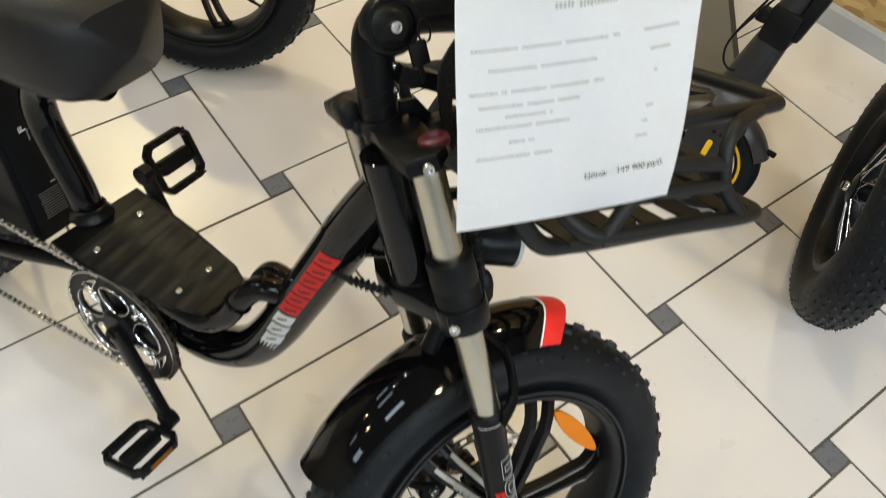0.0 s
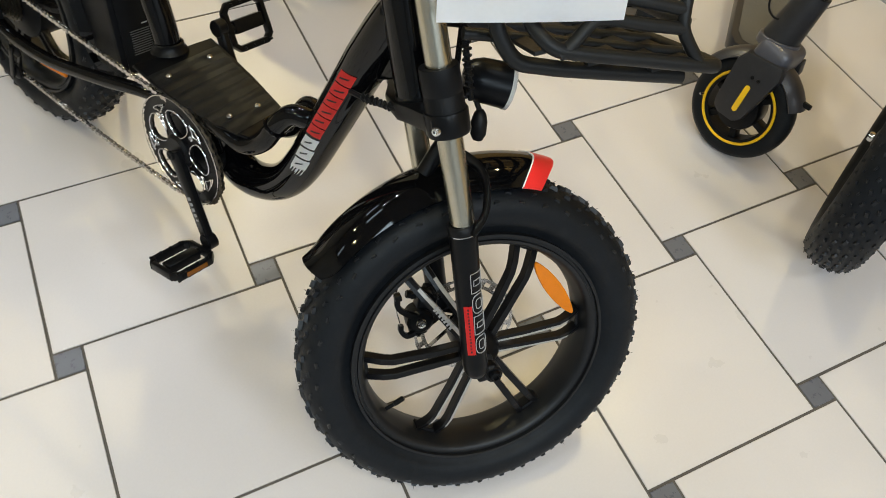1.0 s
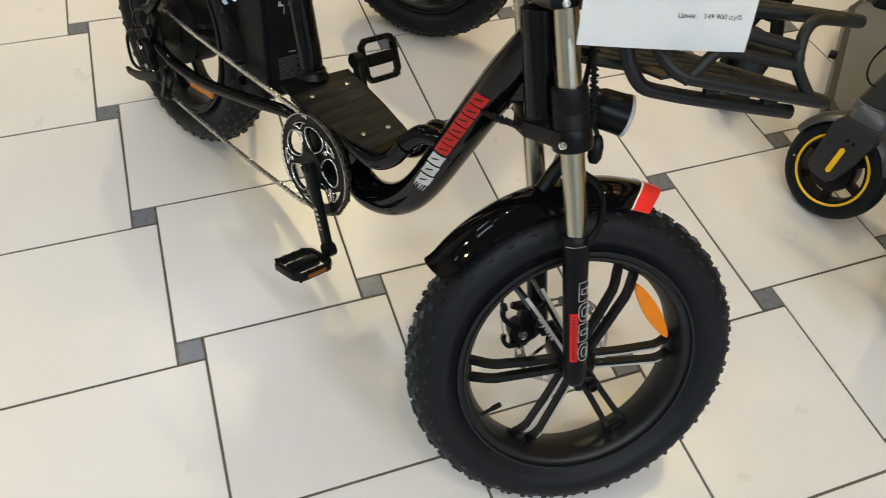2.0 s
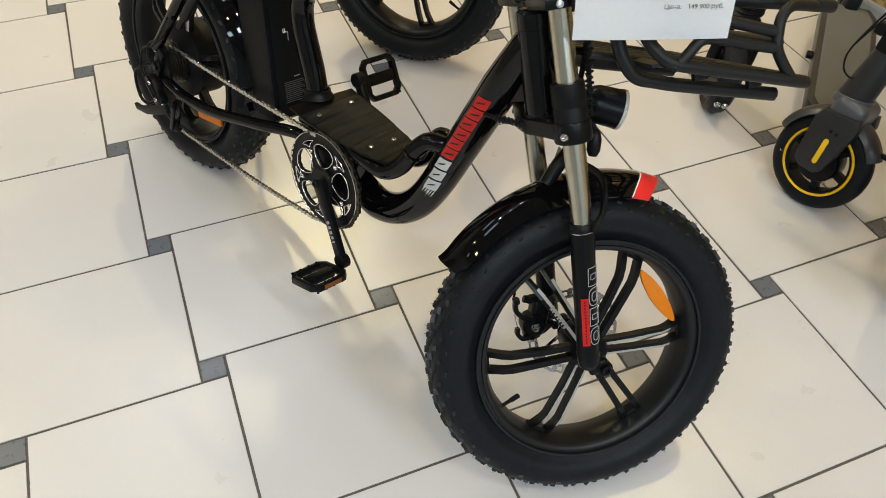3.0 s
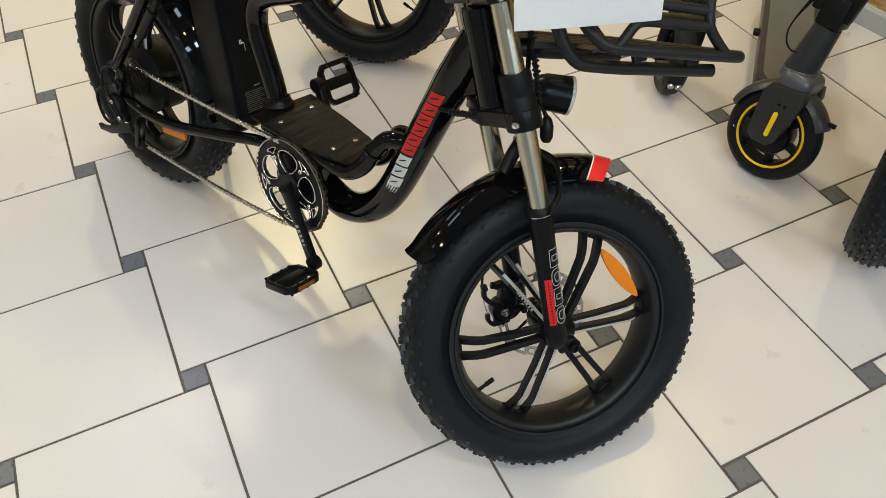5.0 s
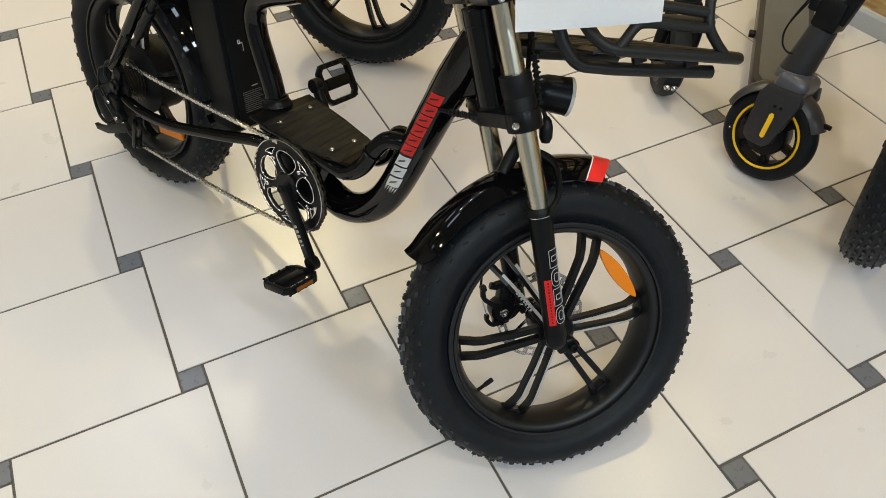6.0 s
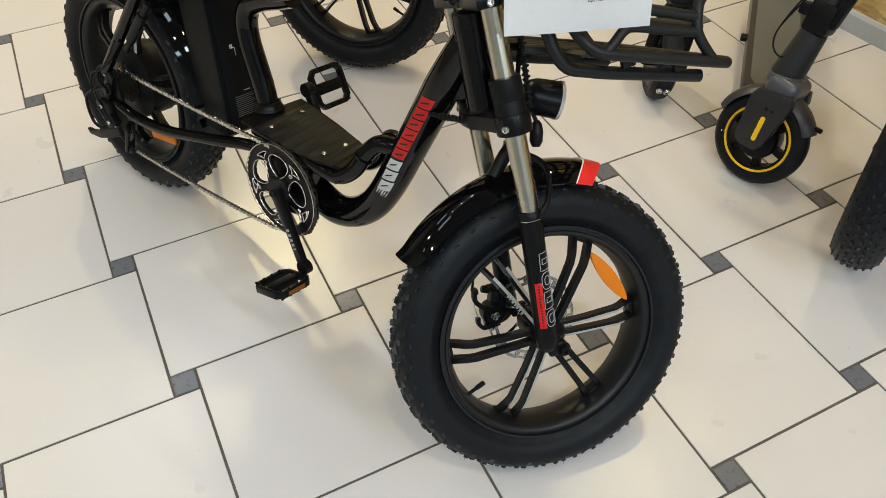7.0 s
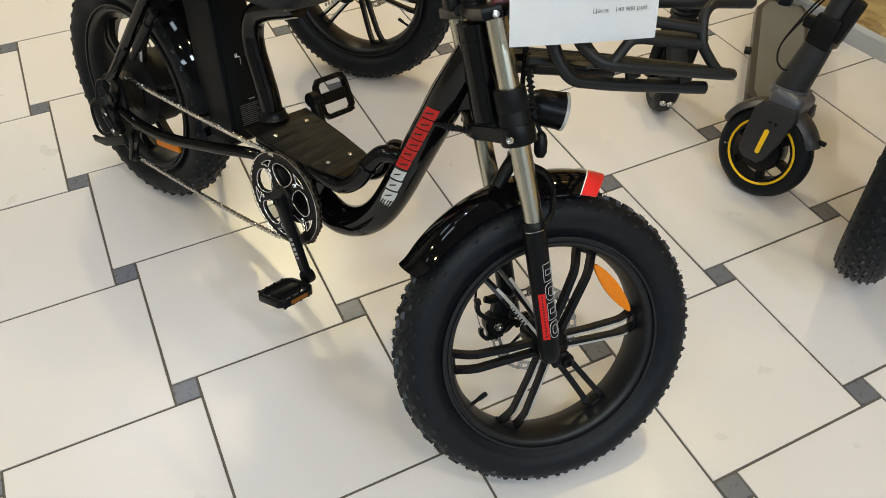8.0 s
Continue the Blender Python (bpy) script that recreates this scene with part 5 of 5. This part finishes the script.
for s in (-1, 1):
    lg = part("fork_leg", moved(merge(rod((-0.005, s * 0.098, -0.02), (-0.03, s * 0.098, 0.26), 0.020, 20, 0.019)), H2), SATIN, bike2, "satin black lower fork leg")
    part("stanchion", moved(rod((-0.03, s * 0.098, 0.25), (-0.062, s * 0.098, 0.56), 0.0172, 20), H2), STANCH, bike2)
part("fork_crown", moved(box(0.06, 0.25, 0.03, (-0.05, 0, 0.43), 0.008), H2), SATIN, bike2)
part("front_mudguard", moved(fender_mesh(0.325, 142, 50, 0.055), H2), GLOSS, bike2)
part("brake_caliper", moved(merge(box(0.04, 0.035, 0.055, (-0.075, 0.062, 0.03), 0.008), box(0.05, 0.012, 0.02, (-0.04, 0.08, 0.03), 0.004)), H2), SATIN, bike2)
for k in range(5):
    part("print_line", moved(box(0.008, 0.001, 0.011, (-0.060 - 0.011 * k, -0.0345, -0.045 - 0.006 * k), 0), H2 @ pose(0, 0, 0, 0, 0, 0)), GREYLINE, bike2, smooth=False)

# ---- third bicycle: wire-spoked wheel by the skirting side ----
B3 = pose(1.5841, -0.5692, 0, 0, 0, 20) @ pose(0, 0, 0, -2.4, 0, 0)
bike3 = thing("fat_bicycle", B3, "black fat-tyre bicycle with wire-spoked wheels", "bicycle")
H3 = Matrix.Translation((0, 0, 0.284))
rim3 = part("front_wheel", lathe([(0.178, -0.040), (0.178, -0.036), (0.168, -0.032), (0.168, 0.032), (0.178, 0.036), (0.178, 0.040), (0.164, 0.041), (0.156, 0.030), (0.154, 0), (0.156, -0.030), (0.164, -0.041)], 72, True), RIMBLK, bike3, "black rim laced with wire spokes", H3)
carcass3, blocks3 = tyre_mesh(0.284, 0.058, 0.174, 64, 0.0042, 0.66)
part("tyre", carcass3, RUBBER, rim3, "black knobbly fat tyre")
tagged(part("tread", blocks3, TREAD, rim3, smooth=False), kind="stuff")
part("hub", lathe([(0, -0.065), (0.008, -0.065), (0.010, -0.05), (0.030, -0.045), (0.030, -0.040), (0.018, -0.036), (0.018, 0.036), (0.030, 0.040), (0.030, 0.045), (0.010, 0.05), (0.008, 0.065), (0, 0.065)], 32), SATIN, rim3)
for k in range(36):
    a = 2 * math.pi * k / 36
    s = 1 if k % 2 else -1
    b = a + (0.5 if (k // 2) % 2 else -0.5)
    part("wire_spoke", rod((0.028 * math.cos(b), s * 0.042, 0.028 * math.sin(b)), (0.157 * math.cos(a), s * 0.006, 0.157 * math.sin(a)), 0.0011, 6), CHROME, rim3)

part("fork_leg", moved(merge(rod((0, -0.078, -0.015), (0.10, -0.078, 0.34), 0.016, 16, 0.018), rod((0.10, -0.078, 0.335), (0.10, 0.078, 0.335), 0.016, 16)), H3), SATIN, bike3)
part("axle", moved(rod((0, -0.080, 0), (0, 0.060, 0), 0.006, 12), H3), CHROME, bike3)
for y in (-0.092, 0.050):
    part("axle_nut", moved(bolt((0, y, 0), (0, 1, 0), 0.011, 0.012), H3), CHROME, bike3)

# its fork crown, frame and rear wheel, turned away from the steered front wheel
P3 = Vector((0.12, 0, 0.70))
way3 = (B3.inverted().to_3x3() @ Vector((0.45, -0.89, 0))).normalized()
up3 = Vector((0, 0, 1))
part("fork_crown", merge(box(0.060, 0.200, 0.034, (0.100, 0, 0.632), 0.010, 3), rod((0.100, 0, 0.632), (0.155, 0, 0.86), 0.020, 20)), SATIN, bike3, "satin black fork crown")
part("stanchion", merge(rod((0.075, 0.084, 0.52), (0.102, 0.084, 0.632), 0.016, 18), rod((0.092, -0.084, 0.60), (0.102, -0.084, 0.632), 0.016, 18)), SATIN, bike3)
part("handlebar", tube(spline([(0.20, -0.33, 0.98), (0.17, -0.14, 0.93), (0.155, 0, 0.88), (0.17, 0.14, 0.93), (0.20, 0.33, 0.98)], 6), 0.013, 14), SATIN, bike3, "black tube handlebar")
part("down_tube", tube(spline([P3, P3 + way3 * 0.20 - up3 * 0.16, P3 + way3 * 0.42 - up3 * 0.36, P3 + way3 * 0.60 - up3 * 0.40], 6), 0.030, 20), GLOSS, bike3, "glossy black down tube")
part("seat_tube", tube([P3 + way3 * 0.60 - up3 * 0.41, P3 + way3 * 0.72 + up3 * 0.10], 0.022, 18), GLOSS, bike3)
part("top_tube", tube([P3 + up3 * 0.05, P3 + way3 * 0.40 - up3 * 0.02, P3 + way3 * 0.69 - up3 * 0.03], 0.024, 18), GLOSS, bike3)
back3 = P3 + way3 * 1.04
back3.z = 0.284
part("saddle", sweep([P3 + way3 * 0.58 + up3 * 0.16, P3 + way3 * 0.68 + up3 * 0.17, P3 + way3 * 0.80 + up3 * 0.17, P3 + way3 * 0.86 + up3 * 0.16],
                     lambda f: circle(0.030 + 0.060 * f * (1.6 - f), 16, 0.028), up=(0, 0, 1)), LEATHER, bike3, "padded black saddle")
for q in (-1, 1):
    off = way3.cross(up3) * 0.075 * q
    part("stay", tube([P3 + way3 * 0.62 - up3 * 0.40 + off * 0.5, back3 + off], 0.012, 14), GLOSS, bike3)
    part("stay", tube([P3 + way3 * 0.70 + off * 0.4, back3 + off], 0.010, 14), GLOSS, bike3)
turn3 = Matrix.Translation(back3) @ pose(0, 0, 0, 0, 0, math.degrees(math.atan2(way3.y, way3.x)))
rear3 = part("rear_wheel", lathe([(0.178, -0.040), (0.168, -0.032), (0.168, 0.032), (0.178, 0.040), (0.164, 0.041), (0.154, 0), (0.164, -0.041)], 64, True), RIMBLK, bike3, "black rim laced with wire spokes", turn3)
carcass4, blocks4 = tyre_mesh(0.284, 0.058, 0.174, 64, 0.0042, 0.66)
part("tyre", carcass4, RUBBER, rear3, "black knobbly fat tyre")
tagged(part("tread", blocks4, TREAD, rear3, smooth=False), kind="stuff")
part("hub", lathe([(0, -0.075), (0.040, -0.060), (0.060, -0.040), (0.060, 0.040), (0.040, 0.060), (0, 0.075)], 36), SATIN, rear3)
for k in range(18):
    a = 2 * math.pi * k / 18
    part("wire_spoke", rod((0.058 * math.cos(a), 0.036 * (-1) ** k, 0.058 * math.sin(a)), (0.157 * math.cos(a + 0.2), 0, 0.157 * math.sin(a + 0.2)), 0.0011, 6), CHROME, rear3)

# ---- kick scooter ----
SC = pose(1.5265, -0.2284, 0, 0, 0, -81.9) @ pose(0, 0, 0, -16.4, 0, 0)
scooter = thing("kick_scooter", SC, "dark grey folding electric kick scooter with yellow wheel trim", "scooter")
HS_ = Matrix.Translation((0, 0, 0.1266))
tyr = part("front_wheel", lathe([(0.077, -0.024), (0.088, -0.026), (0.088, 0.026), (0.077, 0.024)], 64, True), PLASTIC, scooter, "small black wheel with a yellow ring", HS_)
part("tyre", lathe([(0.090, -0.024), (0.100, -0.028), (0.112, -0.027), (0.122, -0.018), (0.1262, -0.008), (0.1266, 0), (0.1262, 0.008), (0.122, 0.018), (0.112, 0.027), (0.100, 0.028), (0.090, 0.024)], 72, True), RUBBER, tyr, "smooth black scooter tyre")
part("yellow_ring", lathe([(0.084, -0.0265), (0.0865, -0.0295), (0.0895, -0.0295), (0.091, -0.0265)], 72, True), YELLOW, tyr, "thin yellow ring round the rim")
part("hub_motor", lathe([(0, -0.034), (0.036, -0.034), (0.050, -0.030), (0.053, -0.022), (0.053, 0.022), (0.050, 0.030), (0, 0.034)], 48), SATIN, tyr)
for k in range(6):
    part("rim_web", moved(box(0.034, 0.030, 0.016, (0.066, 0, 0), 0.003), pose(0, 0, 0, 0, 60 * k + 14, 0)), PLASTIC, tyr)
part("valve", moved(rod((0.087, -0.02, 0), (0.096, -0.038, 0), 0.003, 8), pose(0, 0, 0, 0, 168, 0)), CHROME, tyr)
COVER = [(-0.050, 0.136), (-0.044, 0.118), (-0.028, 0.108), (0.014, 0.108), (0.030, 0.124), (0.056, 0.246), (0.048, 0.274), (-0.042, 0.264), (-0.055, 0.240)]
cov = plate(COVER, -0.066, -0.038, 0.006)
cover = part("fork_cover", cov, DKGREY, scooter, "dark grey fork cover with a yellow stripe")
part("fork_cover", plate(COVER, 0.038, 0.066, 0.006), DKGREY, scooter)
part("stripe", moved(merge(box(0.013, 0.003, 0.056, (0, 0, 0), 0.0014, 2), rod((0, 0.0014, 0.028), (0, -0.0014, 0.028), 0.0065, 16), rod((0, 0.0014, -0.028), (0, -0.0014, -0.028), 0.0065, 16)), Matrix.Translation((0.004, -0.0675, 0.168))), YELLOW, cover, "yellow stripe")
for x in (-0.006, 0.010):
    part("screw", bolt((x + 0.006, -0.066, 0.222), (0, -1, 0), 0.0045, 0.002), PLASTIC, cover)
part("fork_shoulder", merge(box(0.086, 0.112, 0.066, (0.004, 0, 0.274), 0.030, 8, m=pose(0, 0, 0, 0, 8, 0)), rod((-0.012, 0, 0.285), (-0.014, 0, 0.306), 0.049, 32, 0.0475)), GREYMET, scooter, "metallic blue-grey fork shoulder")
part("mudguard", moved(fender_mesh(0.143, 166, 30, 0.037, 0.003, 0.020, 30), HS_), GUARDGREY, scooter, "dark grey mudguard")
part("mudguard_tail", box(0.022, 0.012, 0.012, (0.122, 0.0, 0.212), 0.004), PLASTIC, scooter)
part("stem", merge(rod((-0.014, 0, 0.300), (0.000, 0, 0.425), 0.0425, 28, 0.034), rod((0.000, 0, 0.425), (0.022, 0, 0.90), 0.030, 24, 0.027)), DKGREY, scooter, "dark grey folding stem")
part("folding_joint", merge(box(0.066, 0.070, 0.075, (0.004, 0, 0.462), 0.010), box(0.030, 0.030, 0.110, (0.040, -0.012, 0.500), 0.010, m=pose(0, 0, 0, 0, 8, 0)), box(0.026, 0.034, 0.03, (-0.038, -0.02, 0.470), 0.008)), PLASTIC, scooter, "black folding joint with a latch")
for k in range(2):
    part("cable", tube(spline([(0.004, -0.036 - 0.004 * k, 0.600 + 0.02 * k), (-0.040, -0.050, 0.490 + 0.02 * k), (-0.068, -0.050, 0.410), (-0.064, -0.044, 0.365), (-0.044, -0.034, 0.345), (-0.022, -0.024 - 0.004 * k, 0.350)], 6), 0.0024, 8), PLASTIC, scooter)
# its deck runs back from the fork, at an angle to the turned wheel
DKM = pose(1.74, -0.115, 0.0, 0, 0, 37.5)
inv = SC.inverted() @ DKM


def slab(outline, z0, z1, bevel):
    """A flat board: an outline in the xy plane, thick from z0 to z1."""
    return moved(plate([(x, -y) for x, y in outline], z0, z1, bevel), Matrix.Rotation(radians(90), 4, "X"))


dk = [(0.0, -0.045), (0.012, -0.070), (0.045, -0.086), (0.56, -0.086), (0.62, -0.06), (0.62, 0.06), (0.56, 0.086), (0.045, 0.086), (0.012, 0.070), (0.0, 0.045)]
deck = part("deck", moved(slab(dk, 0.080, 0.128, 0.010), inv), GUARDGREY, scooter, "flat footboard with grey grip tape")
part("grip_tape", moved(slab([(0.016 + x * 0.95, y * 0.78) for x, y in dk], 0.1285, 0.1300, 0.0), inv), DECK, deck, "grey textured grip tape")
part("neck", moved(merge(rod((-0.14, 0.0, 0.285), (-0.04, 0.0, 0.12), 0.030, 20, 0.032), box(0.10, 0.05, 0.035, (0.0, 0, 0.105), 0.010)), inv), DKGREY, scooter)
part("side_knob", moved(rod((0.30, 0.086, 0.11), (0.30, 0.104, 0.11), 0.012, 14), inv), PLASTIC, deck)
part("rear_wheel", moved(lathe([(0.03, -0.024), (0.09, -0.026), (0.112, -0.018), (0.1166, 0), (0.112, 0.018), (0.09, 0.026), (0.03, 0.024)], 48, True), inv @ Matrix.Translation((0.70, 0, 0.1166))), RUBBER, scooter)

# ---- second scooter, seen end on beyond the carrier ----
S2 = pose(1.601, 0.197, 0, 0, 0, -130) @ pose(0, 0, 0, -6, 0, 0)
scooter2 = thing("kick_scooter", S2, "black electric kick scooter with a sprung fork", "scooter")
H2S = Matrix.Translation((0, 0, 0.118))
w2 = part("front_wheel", lathe([(0.02, -0.030), (0.080, -0.030), (0.080, 0.030), (0.02, 0.030)], 48, True), SATIN, scooter2, "small black wheel", H2S)
part("tyre", lathe([(0.080, -0.028), (0.098, -0.032), (0.112, -0.022), (0.118, 0), (0.112, 0.022), (0.098, 0.032), (0.080, 0.028)], 64, True), RUBBER, w2, "smooth black scooter tyre")
for s in (-1, 1):
    part("fork_arm", tube(spline([(0.0, s * 0.045, 0.100), (0.0, s * 0.048, 0.20), (-0.02, s * 0.03, 0.27), (-0.03, 0, 0.30)], 5), 0.012, 12, 0.018), SATIN, scooter2)
    part("axle_nut", bolt((0.113, s * 0.0105, 0.087), (0.87, 0, -0.4), 0.010, 0.008), CHROME, scooter2)
part("stem", merge(rod((-0.03, 0, 0.27), (-0.16, 0, 0.85), 0.036, 24, 0.030)), SATIN, scooter2, "black stem")
for k in range(5):
    part("bellows_ring", moved(lathe([(0.036, -0.005), (0.044, 0.0), (0.036, 0.005)], 28, True), Matrix.Translation((-0.036 - 0.0030 * k, 0, 0.30 + 0.0135 * k)) @ pose(0, 0, 0, 90, 0, 0) @ pose(0, 0, 0, 12, 0, 0)), PLASTIC, scooter2)
part("folding_joint", merge(box(0.09, 0.085, 0.10, (-0.065, 0, 0.43), 0.012), box(0.05, 0.05, 0.07, (-0.01, 0.05, 0.40), 0.015)), PLASTIC, scooter2)


# ---- floor tiles ----
def tile_mesh(name, side, material):
    """A square tile with softened, slightly uneven arrises."""
    bm = box(side, side, 0.010, (0, 0, -0.005), 0.0012, 2)
    me = bpy.data.meshes.new(name)
    bm.to_mesh(me)
    bm.free()
    me.materials.append(material)
    return me


big_me = tile_mesh("tile", BIG - 0.0056, TILE)
small_me = tile_mesh("inset_tile", INS - 0.0046, INSET)
rng = random.Random(4)
rest_big, rest_small = [], []
for a in range(-12, 13):
    for b in range(-10, 10):
        c = Vector((b * D, -a * D, 0))
        for me, off, nm in ((big_me, U * (BIG / 2 - INS / 2) + V * (BIG / 2 + INS / 2), "tile"), (small_me, Vector((0, 0, 0)), "inset_tile")):
            q = c + off
            if not (X0 - 0.1 < q.x < X1 + 0.15 and Y0 - 0.1 < q.y < Y1 + 0.1):
                continue
            m = Matrix.Translation((q.x, q.y, rng.uniform(-0.0003, 0.0003))) @ pose(0, 0, 0, rng.uniform(-0.05, 0.05), rng.uniform(-0.05, 0.05), -math.degrees(TH) + rng.choice((0, 90, 180, 270)) + rng.uniform(-0.15, 0.15))
            if -0.9 < q.x < 2.45 and -1.6 < q.y < 2.7:
                ob = new(nm, me)
                ob.parent = floor
                ob.matrix_basis = m
            else:
                (rest_big if nm == "tile" else rest_small).append(m)
for nm, ms, side, mt in (("far_tiles", rest_big, BIG - 0.0056, TILE), ("far_inset_tiles", rest_small, INS - 0.0046, INSET)):
    verts, faces = [], []
    for m in ms:
        b0 = len(verts)
        h = side / 2
        for z, e in ((-0.01, 0), (-0.0012, 0), (0.0, 0.0012)):
            for x, y in ((-1, -1), (1, -1), (1, 1), (-1, 1)):
                verts.append(m @ Vector((x * (h - e), y * (h - e), z)))
        for k in (0, 4):
            for j in range(4):
                faces.append((b0 + k + j, b0 + k + (j + 1) % 4, b0 + k + 4 + (j + 1) % 4, b0 + k + 4 + j))
        faces.append((b0 + 8, b0 + 9, b0 + 10, b0 + 11))
    me = bpy.data.meshes.new(nm)
    me.from_pydata(verts, [], faces)
    me.materials.append(mt)
    ob = new(nm, me)
    ob.parent = floor
    ob["kind"] = "stuff"
